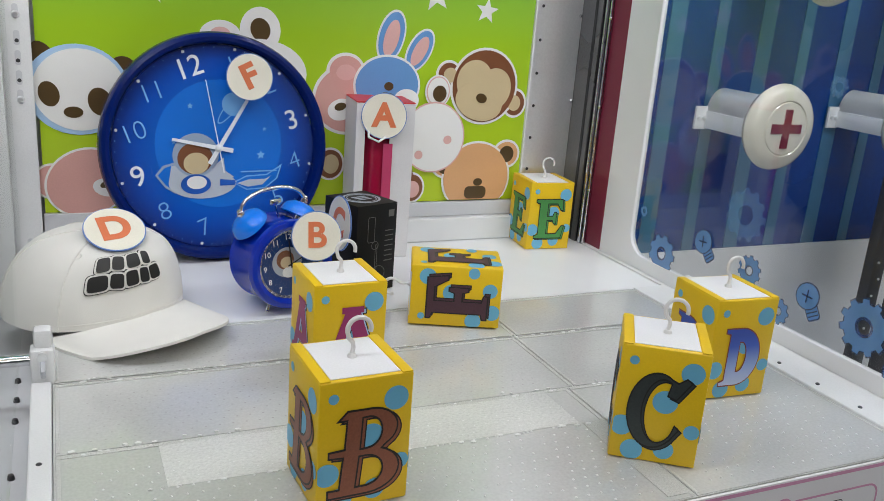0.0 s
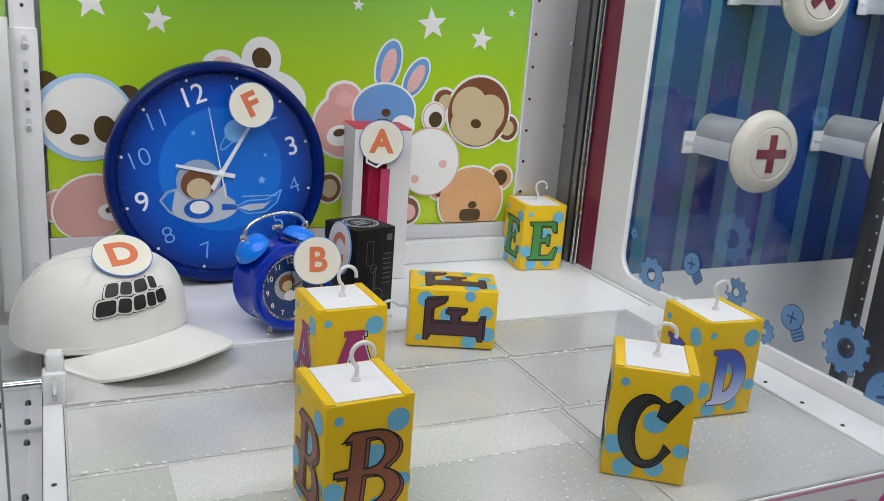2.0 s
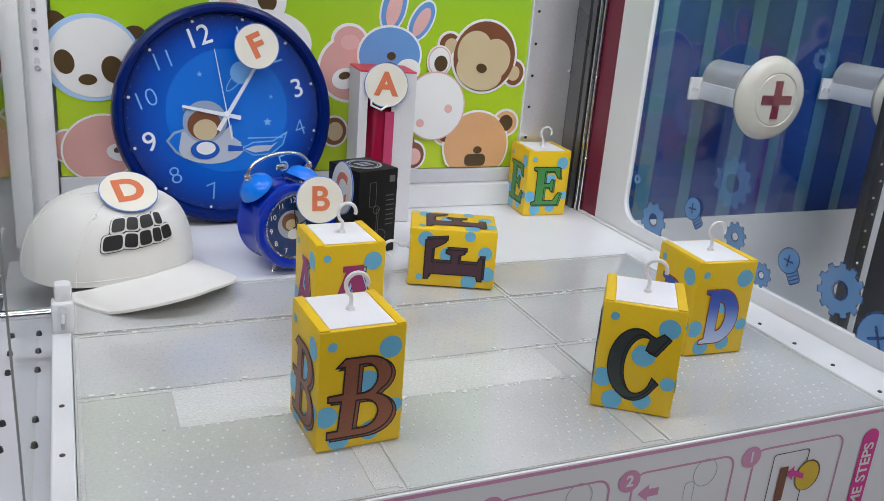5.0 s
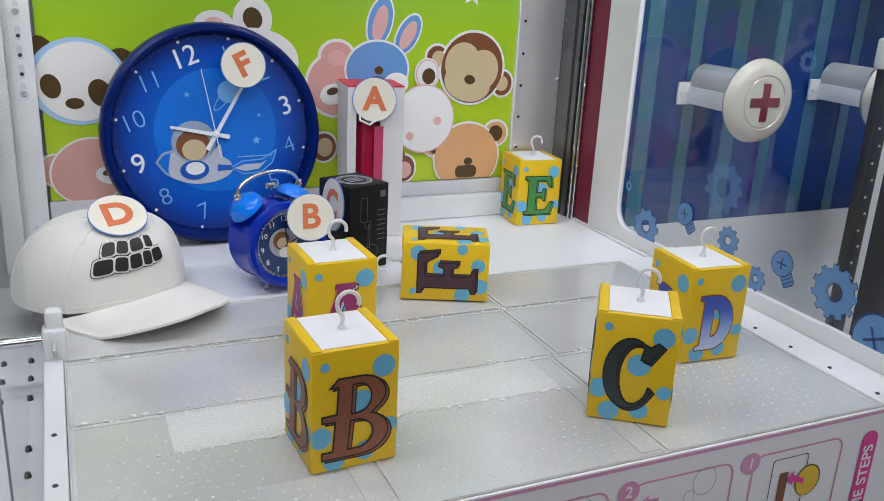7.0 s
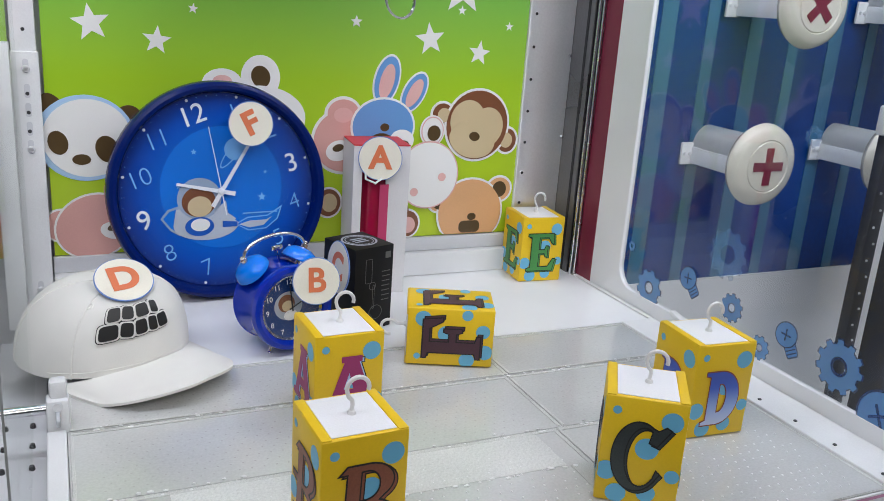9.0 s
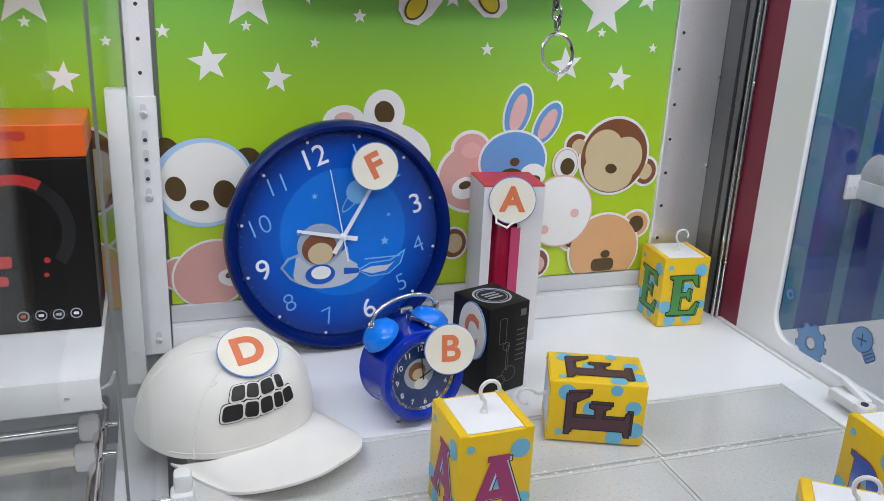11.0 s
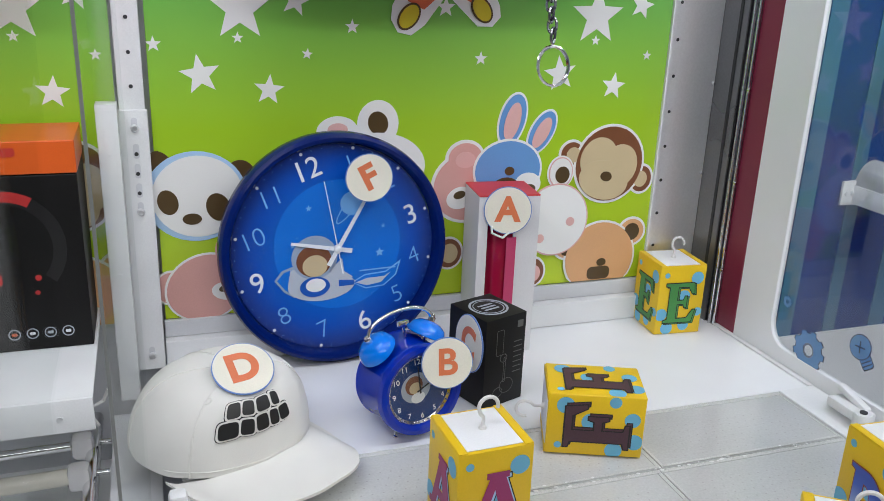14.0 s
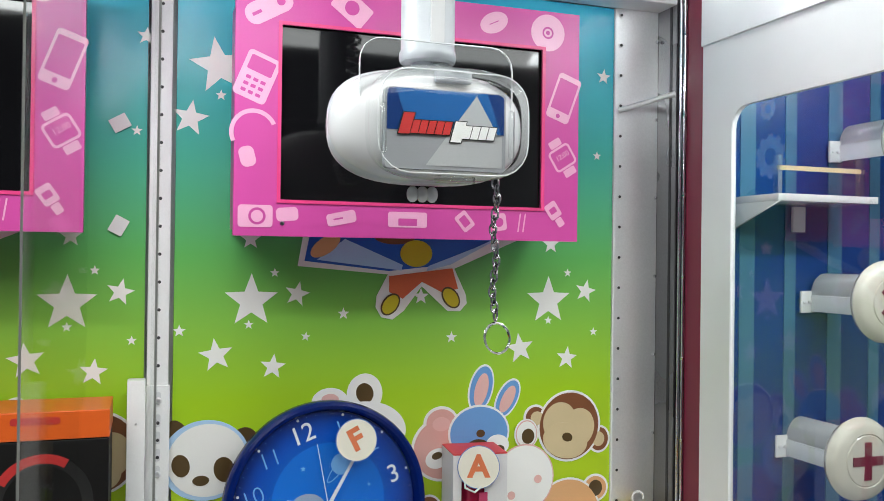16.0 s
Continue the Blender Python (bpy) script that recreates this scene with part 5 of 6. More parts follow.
# ---- wall clock ----
CLOCK = Matrix.Translation((-0.361, -0.033, 0.1385)) @ pose(0, 0, 0, 0, 0, 6) @ pose(0, 0, 0, 85.5, 0, 0) @ pose(0, 0, 0, 0, 0, 19)
R = 0.1365
clk = empty("wall_clock", CLOCK, "large round blue wall clock leaning on the rear panel", "clock")
part("case", lathe([(0, -0.022), (R - 0.012, -0.022), (R - 0.003, -0.014), (R, -0.004), (R, 0.008), (R - 0.002, 0.013), (R - 0.006, 0.015), (R - 0.010, 0.0135), (R - 0.0125, 0.009), (R - 0.014, 0.0012)], 96), NAVYRIM, clk, "glossy navy plastic rim")
part("dial", lathe([(0, 0.0010), (R - 0.0145, 0.0010), (R - 0.0145, -0.002)], 96), SHADED_DIAL, clk, "deep blue printed dial with the rim's shade painted in")
part("dial_print", flat([ell(0.004, 0.003, 0.077, 0.077)], 0.0002, 0.0013), DIALMID, clk, smooth=False)
NR = 0.102
for h in range(1, 13):
    a = radians(30 * h)
    bold = h in (12, 3, 6, 9)
    part("numeral", words(str(h), 0.034 if bold else 0.031, 0.0003, 0.0018, 0.0001 if bold else -0.0005, Matrix.Translation((NR * math.sin(a) * 0.97, NR * math.cos(a) * 0.97, 0)) @ pose(0, 0, 0, 0, 0, 0)), NUM if bold else NUMBLUE, clk, smooth=False)
for k in range(60):
    a = radians(6 * k)
    r = 0.0019 if k % 5 == 0 else 0.0006
    if k % 5 == 0:
        part("hour_dot", flat([ell(0.1185 * math.sin(a), 0.1185 * math.cos(a), r, r, 0, 14)], 0.0003, 0.0018), NUM, clk, smooth=False)
    else:
        part("minute_dot", flat([ell(0.1185 * math.sin(a), 0.1185 * math.cos(a), r, r, 0, 8)], 0.0003, 0.0018), NUMBLUE, clk, smooth=False)
UNROLL = pose(0, 0, 0, 0, 0, -19)


def dial_print(loops, layer, material):
    part("dial_print", flat(loops, 0.0002, 0.0016 + 0.0003 * layer, 0, UNROLL), material, clk, smooth=False)


ROCKETGREY = mat("rocket_print", (0.32, 0.41, 0.55), 0.4, bump=0.0)
SILVER = mat("silver_print", (0.50, 0.55, 0.62), 0.4, bump=0.0)
dial_print([[(-0.075, -0.031), (-0.066, -0.020), (-0.052, -0.016), (-0.048, -0.034), (-0.052, -0.054), (-0.064, -0.046)]], 0, ROCKETGREY)
dial_print([[(-0.072, -0.031), (-0.064, -0.0225), (-0.054, -0.0195), (-0.051, -0.034), (-0.054, -0.050), (-0.063, -0.043)]], 1, DIALMID)
dial_print([[(-0.056, -0.020), (-0.004, -0.022), (0.012, -0.032), (0.021, -0.041)] + arc(-0.019, -0.041, 0.041, 0.020, 0, -180, 16)], 2, SILVER)
dial_print([ell(-0.027, -0.008, 0.0275, 0.026)], 3, ROCKETGREY)
dial_print([ell(-0.028, -0.012, 0.021, 0.019)], 4, PRINT_BROWN)
dial_print([ell(-0.027, -0.018, 0.015, 0.013)], 5, PRINT_CREAM)
dial_print([ell(-0.028, -0.043, 0.018, 0.012)], 5, STICKBLUE)
dial_print([ell(-0.027, -0.041, 0.012, 0.008)], 6, PRINT_WHITE)
dial_print([[(-0.010, -0.026), (0.006, -0.012), (0.008, -0.028), (0.019, -0.036), (0.000, -0.042)]], 3, SILVER)
dial_print([[(0.001, -0.038), (0.020, -0.040), (0.020, -0.046), (0.001, -0.046)]], 4, STICKBLUE)
dial_print([[(0.017, -0.043), (0.034, -0.035), (0.060, -0.034), (0.080, -0.022), (0.074, -0.040), (0.058, -0.052), (0.034, -0.053)]], 1, NUMBLUE)
dial_print([[(0.019, -0.0435), (0.034, -0.0365), (0.060, -0.0355), (0.077, -0.026), (0.072, -0.0395), (0.057, -0.0505), (0.035, -0.0515)]], 2, DIALMID)
dial_print([[(0.022, -0.044), (0.036, -0.040), (0.058, -0.040), (0.066, -0.036), (0.054, -0.047), (0.036, -0.049)]], 3, SILVER)
dial_print([ell(0.020, 0.052, 0.030, 0.007, 50), ell(0.020, 0.052, 0.028, 0.0055, 50)], 1, NUMBLUE)
dial_print([ell(0.020, 0.052, 0.014, 0.014)], 0, NUMBLUE)
for x, y, r in ((0.053, -0.010, 0.006), (-0.032, 0.050, 0.004), (0.012, 0.018, 0.0035), (-0.052, 0.008, 0.0035), (0.058, 0.022, 0.003)):
    dial_print([star_pts(x, y, r)], 1, NUMBLUE)
dial_print([rrect(0.046, 0.0016, 0.0005, 0.05, -0.030)], 3, NUMBLUE)
for name, ang, tail, tip, w, z in (("minute_hand", 32, 0.022, 0.088, 0.0055, 0.0060), ("hour_hand", -78, 0.018, 0.056, 0.0055, 0.0048), ("second_hand", -8 - 19 + 17, 0.030, 0.082, 0.0014, 0.0072)):
    part(name, flat([[(-w / 2, -tail), (w / 2, -tail), (w / 2 * 0.6, tip), (-w / 2 * 0.6, tip)]], 0.0006, z, 0, UNROLL @ pose(0, 0, 0, 0, 0, -ang - 0)), NUM, clk, "pale hand", False)
part("hand_cap", lathe([(0, 0.0095), (0.003, 0.009), (0.0045, 0.0075), (0.0045, 0.003)], 20), NUM, clk)
lens_ = part("lens", lathe([(0, 0.0105), (R - 0.0125, 0.0105)], 64), glass_mat("clock_lens", (1, 1, 1), 0.25), clk, "clear lens")
lens_.visible_shadow = False

# ---- twin-bell alarm clock ----
ALM = Matrix.Translation((-0.3255, -0.216, 0.0525)) @ pose(0, 0, 0, 0, 0, 14) @ pose(0, 0, 0, 86, 0, 0) @ pose(0, 0, 0, 0, 0, 6)
alm = empty("alarm_clock", ALM, "royal blue twin-bell alarm clock on short chrome legs", "alarm clock")
q = 0.0465
part("drum", lathe([(0, -0.030), (q - 0.006, -0.030), (q - 0.001, -0.028), (q + 0.001, -0.025), (q - 0.001, -0.022), (q - 0.0015, 0.018), (q + 0.0015, 0.020), (q + 0.002, 0.024), (q, 0.028), (q - 0.005, 0.029), (q - 0.009, 0.0265), (q - 0.010, 0.0225)], 72), ALARM, alm, "enamelled blue drum")
part("inner_ring", lathe([(q - 0.0098, 0.024), (q - 0.0125, 0.0225), (q - 0.0125, 0.0215)], 72), CHROME, alm)
part("dial", lathe([(0, 0.0218), (q - 0.0105, 0.0218), (q - 0.0105, 0.0200)], 64), ALARMDIAL, alm, "dark blue dial")
for k in range(40):
    a = radians(9 * k)
    part("ring_bead", shell(0.0013, 0.0013, 0.0010, 2, 8, 4), CHROME, alm, m=Matrix.Translation(((q - 0.0112) * math.sin(a), (q - 0.0112) * math.cos(a), 0.0236)))
for h in range(1, 13):
    a = radians(30 * h)
    part("numeral", words(str(h), 0.0082, 0.0002, 0.0222, 0, Matrix.Translation((0.0295 * math.sin(a), 0.0295 * math.cos(a), 0))), NUM, alm, smooth=False)
part("dial_print", flat([ell(-0.004, 0.003, 0.017, 0.016)], 0.0002, 0.0220), GREY, alm, smooth=False)
part("dial_print", flat([ell(-0.006, 0.006, 0.010, 0.010)], 0.0002, 0.0223), PRINT_BROWN, alm, smooth=False)
part("dial_print", flat([ell(-0.005, 0.003, 0.007, 0.006)], 0.0002, 0.0226), PRINT_CREAM, alm, smooth=False)
part("dial_print", flat([ell(-0.003, -0.008, 0.008, 0.006)], 0.0002, 0.0226), PRINT_WHITE, alm, smooth=False)
for name, ang, tip in (("minute_hand", 0, 0.026), ("hour_hand", 70, 0.017)):
    part(name, flat([[(-0.0008, -0.004), (0.0008, -0.004), (0.0005, tip), (-0.0005, tip)]], 0.0004, 0.0235, 0, pose(0, 0, 0, 0, 0, -ang)), INK, alm, smooth=False)
lens_ = part("lens", lathe([(0, 0.0262), (q - 0.009, 0.0250)], 48), glass_mat("alarm_lens", (1, 1, 1), 0.6), alm, "clear lens")
lens_.visible_shadow = False
for sx in (-1, 1):
    bmx = pose(0, 0, 0, 0, 0, -sx * 33) @ Matrix.Translation((0, q + 0.0035, -0.004)) @ pose(0, 0, 0, -90, 0, 0) @ Matrix.Diagonal((0.90, 0.90, 0.85, 1))
    bell = part("bell", lathe([(0.0215, 0.0), (0.0225, 0.001), (0.0221, 0.005), (0.0192, 0.0120), (0.0120, 0.0168), (0.0045, 0.0184), (0, 0.0186)], 40), BELL, alm, "bright blue bell", m=bmx)
    part("bell_nut", lathe([(0, 0.028), (0.002, 0.0275), (0.0026, 0.0255), (0.0022, 0.0245), (0.0042, 0.0235), (0.0042, 0.0185), (0, 0.0185)], 14), CHROME, bell)
    part("bell_post", lathe([(0.003, -0.009), (0.003, 0.001)], 12), CHROME, bell)
    leg = pose(0, 0, 0, 0, 0, sx * 28) @ Matrix.Translation((0, -q + 0.002, 0.006))
    part("leg", tube([(0, 0.002, 0), (0, -0.0125, 0.002)], 0.0022, 10), CHROME, alm, "chrome leg", m=leg)
    part("leg_cap", shell(0.0030, 0.0022, 0.0030, 2, 12, 8), CHROME, alm, m=leg @ Matrix.Translation((0, -0.0120, 0.002)))
part("handle", tube([(0.037 * math.cos(radians(a)), q + 0.008 + 0.023 * max(0, math.sin(radians(a))) ** 0.75, -0.004) for a in range(0, 181, 9)], 0.0021, 10), CHROME, alm, "chrome carrying handle")
part("hammer", tube([(0.004, q - 0.002, -0.004), (0.003, q + 0.014, -0.004)], 0.0012, 8), CHROME, alm)
part("hammer_head", box((0.012, 0.006, 0.006), (0.003, q + 0.016, -0.004), 0.001), CHROME, alm)

# ---- white cap ----
CAP = Matrix.Translation((-0.511, -0.193, 0.0015)) @ pose(0, 0, 0, 0, 0, 33)
cap = empty("cap", CAP, "white cotton twill baseball cap resting on the platform", "cap")


def crown_point(a, f):
    """a: turn round the crown, 0 at the brim; f: 0 at the hem, 1 at the button."""
    front = 0.5 + 0.5 * math.cos(a)
    h = math.sin(f * math.pi / 2) ** (0.95 - 0.10 * front)
    w = math.cos(f * math.pi / 2) ** (0.58 + 0.08 * front)
    seam = 1 - 0.012 * abs(math.cos(3 * a)) ** 12 * (1 - f)
    wob = 1 + 0.012 * noise.noise((3 * math.cos(a), 3 * math.sin(a), 2 * f))
    lift = 0.016 * front ** 2 * (1 - f)
    sq = 1 - 0.22 * (1 - f) * (1 - front)  # the rear of the hem is squarer than the front
    sx_, cy_ = (math.copysign(abs(v) ** sq, v) for v in (math.sin(a), math.cos(a)))
    return Vector((0.082 * sx_ * w * seam * wob, -0.088 * cy_ * w * seam * wob - 0.030 * f ** 1.5, 0.001 + lift + (0.091 - lift) * h))


bm = bmesh.new()
NA, NF = 72, 22
g = [[bm.verts.new(crown_point(2 * math.pi * i / NA, 0.985 * j / NF)) for i in range(NA)] for j in range(NF + 1)]
for j in range(NF):
    for i in range(NA):
        bm.faces.new((g[j][i], g[j][(i + 1) % NA], g[j + 1][(i + 1) % NA], g[j + 1][i]))
bm.faces.new(g[NF])
bmesh.ops.recalc_face_normals(bm, faces=bm.faces)
part("crown", bm, FABRIC, cap, "stitched white crown")
part("button", shell(0.007, 0.007, 0.0035, 2, 20, 10), FABRIC, cap, m=Matrix.Translation((0, -0.029, 0.0925)))
for a in (-math.pi / 3, math.pi / 3, math.pi, 2 * math.pi / 3, -2 * math.pi / 3):
    part("seam", tube([crown_point(a, f / 20 * 0.97) * 1.003 for f in range(20)], 0.0009, 5), FABRIC, cap)
for a in (-math.pi / 2 + 0.55, math.pi / 2 - 0.55):
    p = crown_point(a, 0.63)
    t1, t2 = (crown_point(a + 0.02, 0.63) - p).normalized(), (crown_point(a, 0.65) - p).normalized()
    part("eyelet", tube([p + t1 * 0.003 * math.cos(k) + t2 * 0.003 * math.sin(k) for k in np.linspace(0, 2 * math.pi, 14)[:-1]], 0.0008, 5, None, True), FABRIC, cap)
bm = bmesh.new()
NU, NV = 36, 12
top = []
for lay in (0.0, -0.0028):
    grid = []
    for j in range(NV + 1):
        v = j / NV
        row = []
        for i in range(NU + 1):
            u = -1 + 2 * i / NU
            a = u * radians(78)
            c = crown_point(a, 0.0)
            reach = 0.072 * (1 - abs(u) ** 2.6) ** 0.75 + 0.001
            x = c.x * (1 + 0.10 * v * (1 - abs(u) ** 4))
            y = c.y - reach * v
            z = c.z + 0.0035 - v * (0.004 + 0.010 * abs(u) ** 2) - 0.013 * abs(u) ** 2.2 + 0.006 * v * (1 - u * u)
            row.append(bm.verts.new((x, y, max(z, 0.001) + lay)))
        grid.append(row)
    top.append(grid)
for grid, flip in ((top[0], False), (top[1], True)):
    for j in range(NV):
        for i in range(NU):
            f = (grid[j][i], grid[j][i + 1], grid[j + 1][i + 1], grid[j + 1][i])
            bm.faces.new(f[::-1] if flip else f)
loop0 = top[0][NV]
loop1 = top[1][NV]
for i in range(NU):
    bm.faces.new((loop0[i], loop0[i + 1], loop1[i + 1], loop1[i]))
bmesh.ops.recalc_face_normals(bm, faces=bm.faces)
part("brim", bm, FABRIC, cap, "curved white brim")
part("hem_stitch", tube([crown_point(a, 0.02) * 1.002 + Vector((0, 0, 0.002)) for a in np.linspace(-1.35, 1.35, 40)], 0.0005, 5), FABRIC, cap)
# embroidered badge of the maker: two rows of plain rounded bars in a common outline


def cap_patch(loop, lift, name, material, label=""):
    """A raised patch laid on the crown; its loop is in turns round the crown and heights up it."""
    bm = flat([loop], 0.0001)
    for v in bm.verts:
        a, f = v.co.x, v.co.y
        p = crown_point(a, f)
        nrm = (crown_point(a + 0.02, f) - p).cross(crown_point(a, f + 0.02) - p).normalized()
        v.co = p + nrm * (lift + (0.0006 if v.co.z > 0.00005 else 0.0))
    part(name, bm, material, cap, label)


def slanted(cx, cy, w, h, turn, grow):
    """A rounded bar in turns and heights, widened by grow metres all round."""
    gu, gf = grow / 0.075, grow / 0.12
    c, sn = math.cos(radians(turn)), math.sin(radians(turn))
    return [(cx + x * c - y * 0.6 * sn, cy + x * sn + y * c) for x, y in ell_box(w / 2 + gu, h / 2 + gf)]


def ell_box(a, b, n=28):
    out = []
    for k in range(n):
        q_ = 2 * math.pi * k / n
        out.append((a * math.copysign(abs(math.cos(q_)) ** 0.45, math.cos(q_)), b * math.copysign(abs(math.sin(q_)) ** 0.45, math.sin(q_))))
    return out


BARS = [(-0.27 + 1.18 * (u + 0.265), 0.455 + 1.14 * (f - 0.43), 1.18 * w_, 1.14 * h_, turn) for u, f, w_, h_, turn in [(-0.545, 0.492, 0.150, 0.125, 6), (-0.385, 0.500, 0.140, 0.120, -4), (-0.205, 0.505, 0.170, 0.125, 3), (-0.035, 0.512, 0.105, 0.120, -8),
        (-0.580, 0.340, 0.200, 0.125, 5), (-0.395, 0.350, 0.140, 0.120, -5), (-0.240, 0.358, 0.135, 0.125, 4), (-0.100, 0.364, 0.110, 0.125, -3), (0.030, 0.372, 0.130, 0.120, 6)]]
for k, b_ in enumerate(BARS):
    cap_patch(slanted(*b_, 0.0026), 0.0006 + 0.00003 * k, "badge_outline", INK)
for k, b_ in enumerate(BARS):
    cap_patch(slanted(*b_, 0.0017), 0.0016 + 0.00003 * k, "badge_ground", FABRIC)
for b_ in BARS:
    cap_patch(slanted(*b_, -0.0002), 0.0027, "badge_bar", INK, "raised black embroidery")

# ---- cartons ----
bc = empty("bottle_carton", pose(-0.158, -0.040, 0.0008, 0, 0, -6), "white carton with red top and a crimson bottle behind its window", "box")
part("carton_side", span(-0.0375, -0.0355, -0.033, 0.033, 0, 0.200, 0.0004), CARTON, bc, "", False)
part("carton_side", span(0.0355, 0.0375, -0.033, 0.033, 0, 0.200, 0.0004), CARTON, bc, "", False)
part("carton_front", flat([[(-0.0375, 0), (0.0375, 0), (0.0375, 0.20), (-0.0375, 0.20)], [(-0.026, 0.012), (0.006, 0.012), (0.006, 0.178), (-0.026, 0.178)]], 0.001, 0, 0, Matrix.Translation((0, -0.033, 0)) @ FRONT), CARTON, bc, "", False)
part("carton_back", span(-0.0355, 0.0355, 0.031, 0.033, 0, 0.200), REDCARD, bc, "", False)
part("carton_top", span(-0.0375, 0.0375, -0.033, 0.033, 0.2002, 0.2020, 0.0004), REDCARD, bc, "red carton top", False)
part("bottle", lathe([(0, 0.003), (0.026, 0.003), (0.028, 0.008), (0.028, 0.150), (0.024, 0.160), (0.020, 0.163), (0.020, 0.185), (0.017, 0.188), (0, 0.188)], 40, None, Matrix.Translation((0, -0.003, 0))), CRIMSON, bc, "crimson metal bottle")
part("window_print", span(-0.002, 0.010, -0.0352, -0.0342, 0.002, 0.150), MAGENTA, bc, "", False)
part("strap", tube([(-0.022, -0.036, 0.168), (-0.024, -0.046, 0.160), (-0.012, -0.050, 0.155), (-0.002, -0.044, 0.160)], 0.0015, 6), HOOK, bc)
kb = empty("black_carton", pose(-0.2215, -0.168, 0.0008, 0, 0, 0) @ pose(0, 0, 0, 0, 0, 19), "small matt black carton with faint line drawings", "box")
part("carton_body", box((0.057, 0.062, 0.104), (0, 0, 0.052), 0.0008), BLACKBOX, kb)
part("top_print", flat([ell(0, 0, 0.022, 0.022), ell(0, 0, 0.0195, 0.0195)], 0.0002, 0.1043), GREY, kb, smooth=False)
part("top_print", flat([ell(0, 0, 0.0175, 0.0175), ell(0, 0, 0.0165, 0.0165)], 0.0002, 0.1043), GREY, kb, smooth=False)
for k in range(3):
    part("top_print", flat([rrect(0.020, 0.0028, 0.001, 0, 0.006 - 0.006 * k)], 0.0002, 0.1043), GREY, kb, smooth=False)
MK = Matrix.Translation((0, -0.0312, 0)) @ FRONT
FAINT = mat("faint_grey_print", (0.12, 0.117, 0.112), 0.4, bump=0.0)
for lp in ([rrect(0.010, 0.030, 0.002, -0.008, 0.075), rrect(0.009, 0.029, 0.0015, -0.008, 0.075)], [ell(-0.002, 0.056, 0.005, 0.005), ell(-0.002, 0.056, 0.0044, 0.0044)], [ell(0.004, 0.022, 0.010, 0.009), ell(0.004, 0.022, 0.0094, 0.0084)], [ell(-0.008, 0.016, 0.007, 0.006), ell(-0.008, 0.016, 0.0064, 0.0054)], [rrect(0.003, 0.03, 0.001, 0.0, 0.042), rrect(0.002, 0.029, 0.0008, 0.0, 0.042)]):
    part("line_print", flat(lp, 0.0002, 0, 0, MK), FAINT, kb, smooth=False)
part("label_patch", flat([rrect(0.008, 0.008, 0.0005, 0.020, 0.092)], 0.0002, 0, 0, MK), FAINT, kb, smooth=False)
for k in range(7):
    part("line_print", flat([rrect(0.012, 0.0010, 0.0003, 0.018, 0.072 - 0.006 * k)], 0.0002, 0, 0, MK), FAINT, kb, smooth=False)
part("brand_bar", flat([rrect(0.018, 0.006, 0.001, 0.010, 0.088)], 0.0002, 0, 0, pose(-0.0287, 0, 0, 90, 0, -90)), PRINT_RED, kb, smooth=False)

# ---- front panel with printed steps ----
SIGN = structure("front_panel", span(-0.585, 0.158, -0.6640, -0.6615, -0.25, -0.001, 0.0004), SHELF, "white front panel with pink printed game steps")
MF = Matrix.Translation((0, -0.6644, 0)) @ FRONT
SPINK = mat("sign_pink", (0.66, 0.32, 0.50), 0.35, bump=0.0)
SHOT = mat("sign_hot_pink", (0.72, 0.04, 0.30), 0.35, bump=0.0)
GOLD = mat("sign_gold", (0.72, 0.50, 0.03), 0.35, bump=0.0)


def sign(loops, layer, material):
    part("sign_print", flat(loops, 0.0002, 0.0004 * layer, 0, MF), material, SIGN, smooth=False)


sign([[(-0.58, -0.0052), (0.155, -0.0052), (0.155, -0.0022), (-0.58, -0.0022)]], 0, SPINK)
for k, (x0, x1) in enumerate(((-0.035, 0.068), (-0.157, -0.055), (-0.277, -0.177), (-0.397, -0.297), (-0.517, -0.417))):
    sign([rrect(x1 - x0, 0.13, 0.012, (x0 + x1) / 2, -0.085), rrect(x1 - x0 - 0.0036, 0.1264, 0.0102, (x0 + x1) / 2, -0.085)], 0, SPINK)
    sign([ell(x0 - 0.003, -0.026, 0.010, 0.010)], 1, SPINK)
    part("sign_digit", words(str(k + 1), 0.014, 0.0002, 0.0010, 0.0003, MF @ Matrix.Translation((x0 - 0.003, -0.026, 0))), PRINT_WHITE, SIGN, smooth=False)
sign([rrect(0.040, 0.075, 0.003, 0.008, -0.066), rrect(0.0388, 0.0738, 0.0026, 0.008, -0.066)], 1, INK)
sign([rrect(0.009, 0.034, 0.0005, 0.003, -0.060)], 1, PRINT_BROWN)
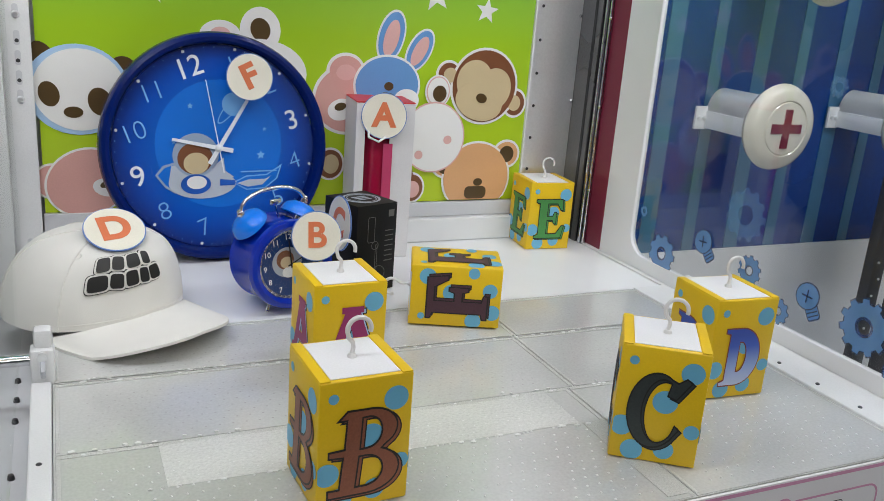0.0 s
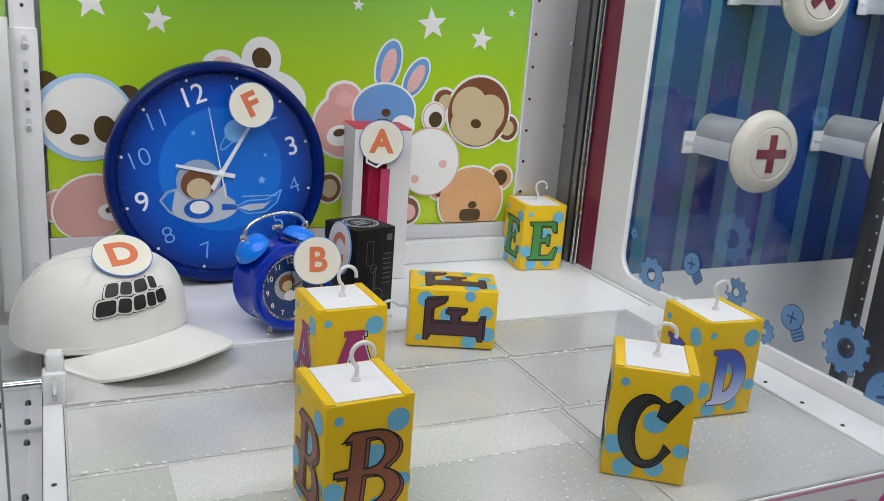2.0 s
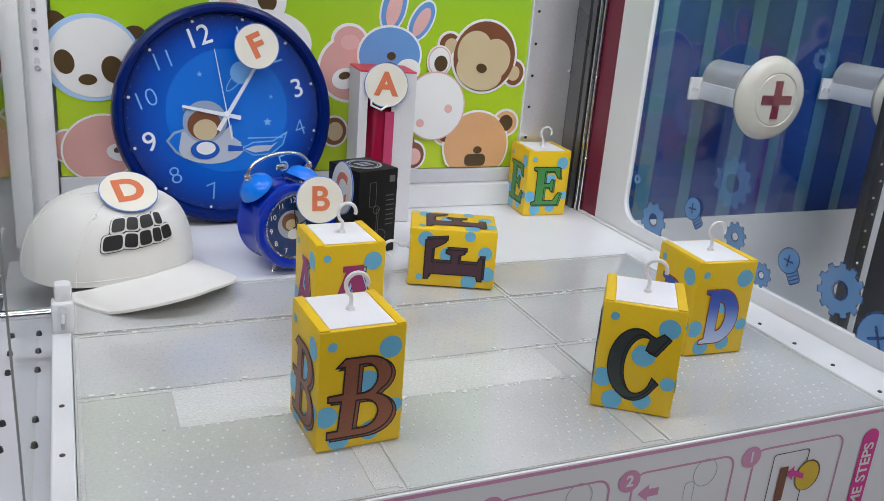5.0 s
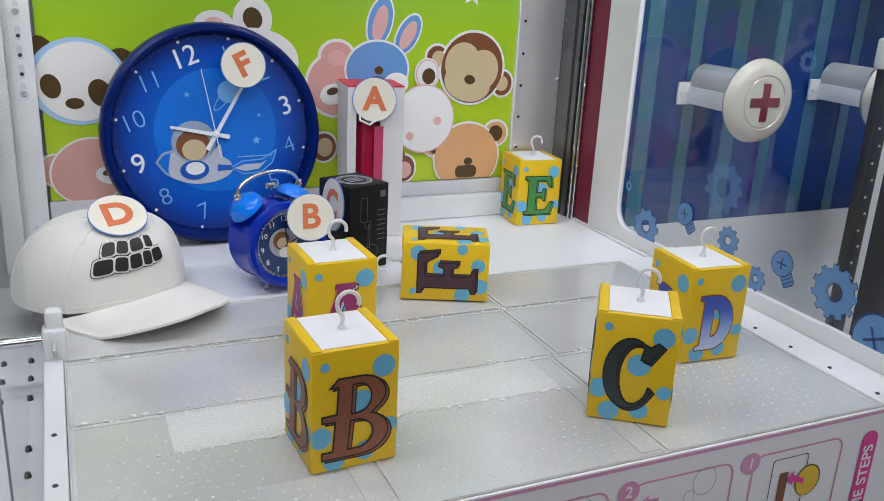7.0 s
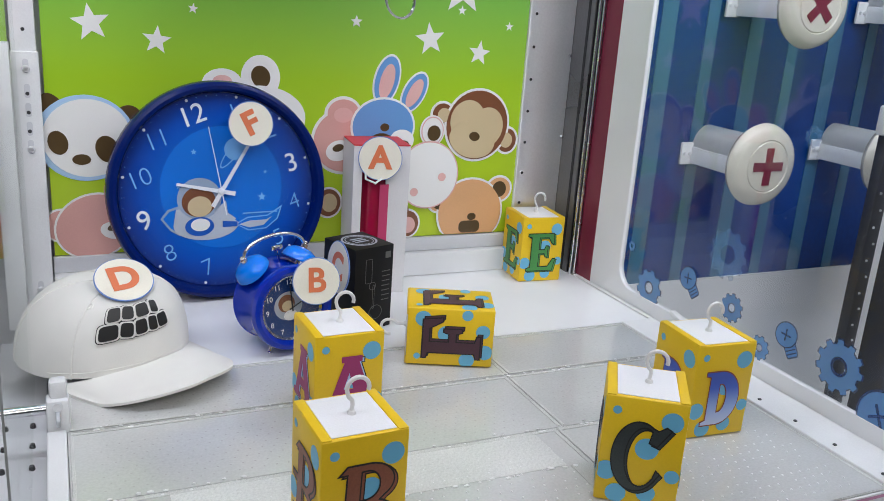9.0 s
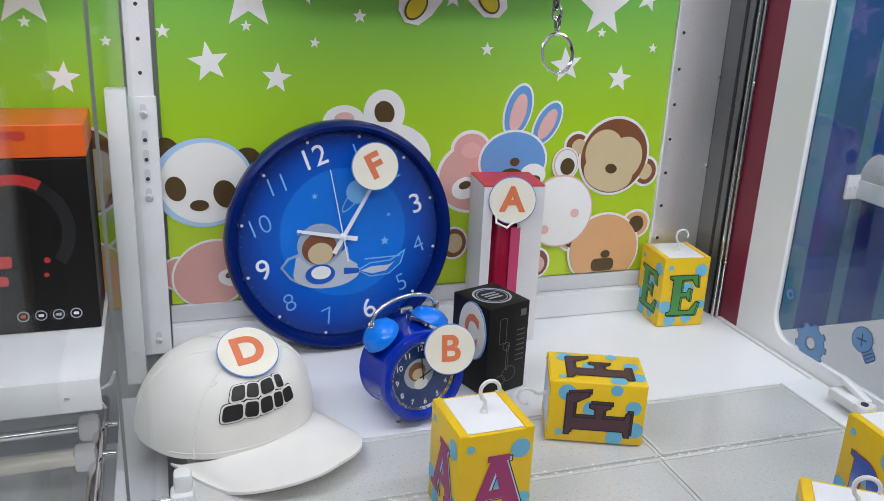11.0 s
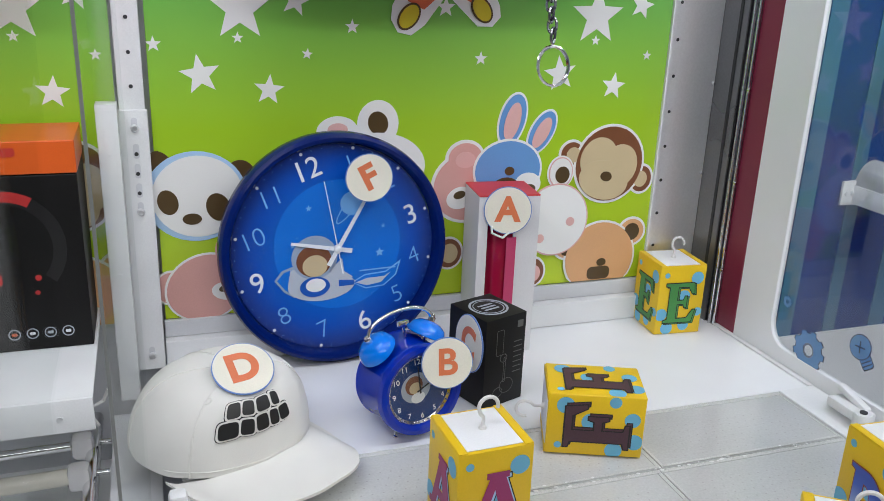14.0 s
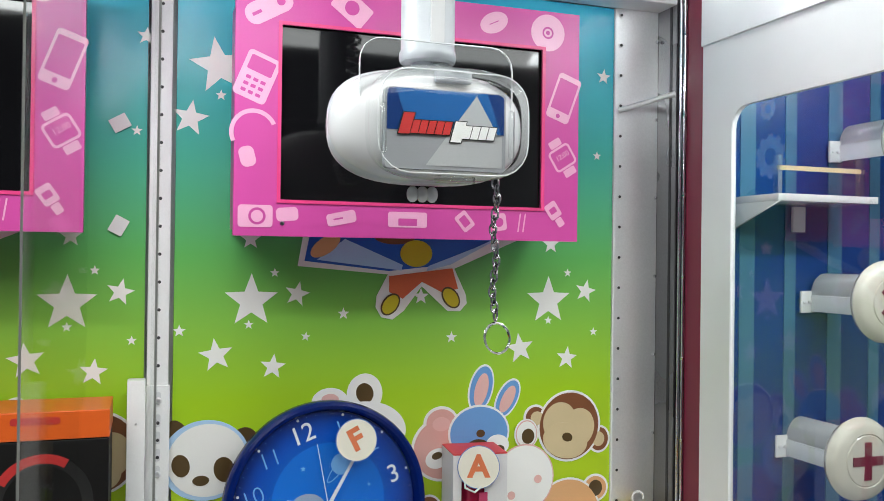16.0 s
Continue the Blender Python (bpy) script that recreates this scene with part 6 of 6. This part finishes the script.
sign([ell(0.032, -0.056, 0.014, 0.0155)], 2, PRINT_OLIVE)
sign([ell(0.031, -0.056, 0.013, 0.0145)], 3, GOLD)
sign([[(0.006, -0.050), (0.013, -0.043), (0.013, -0.047), (0.026, -0.053), (0.026, -0.058), (0.013, -0.053), (0.013, -0.057)]], 4, SHOT)
for x in (-0.140, -0.262):
    sgn = 1 if x > -0.2 else -1
    sign([[(x - 0.010 * sgn, -0.040), (x, -0.033), (x, -0.037), (x + 0.010 * sgn, -0.037), (x + 0.010 * sgn, -0.044), (x, -0.044), (x, -0.048)]], 1, SPINK)
for x in (-0.085, -0.205):
    sign([ell(x, -0.032, 0.012, 0.013), ell(x, -0.032, 0.0114, 0.0124)], 1, GREY)
    sign([rrect(0.010, 0.036, 0.004, x - 0.014, -0.056), rrect(0.0092, 0.035, 0.0036, x - 0.014, -0.056)], 1, GREY)
    sign([ell(x - 0.026, -0.070, 0.022, 0.008)], 1, SHOT)
sign([rrect(0.019, 0.13, 0.0095, 0.101, -0.086)], 1, SHOT)
part("sign_title", words("GAME STEPS", 0.0165, 0.0002, 0.0010, 0.0003, MF @ Matrix.Translation((0.101, -0.080, 0)) @ pose(0, 0, 0, 0, 0, 90)), PRINT_WHITE, SIGN, smooth=False)

# ---- the hall around ----
structure("ground", span(-6, 6, -6, 3, -1.02, -1.0), HALL, "dark hall floor")
structure("ceiling_hall", span(-6, 6, -6, 3, 2.3, 2.35), HALL, "dark hall ceiling with small lamps")
structure("wall_hall", span(-6, 6, -6.1, -6.0, -1.0, 2.3), HALL)
structure("cabinet_base", span(-1.25, 1.2, -0.655, 0.04, -1.0, -0.30), SHELF)
structure("wall_beyond", span(-1.25, 1.2, 0.05, 0.08, -0.3, 0.9), SILL)
for i in range(4):
    for j in range(3):
        lamp = empty("ceiling_lamp", pose(-2.2 + 1.4 * i, -1.6 - 1.3 * j, 2.29), "small warm round ceiling lamp", "lamp", "ceiling lamps")
        part("lamp_disc", lathe([(0, 0), (0.06, 0), (0.06, 0.008)], 20), LAMPGLOW, lamp)
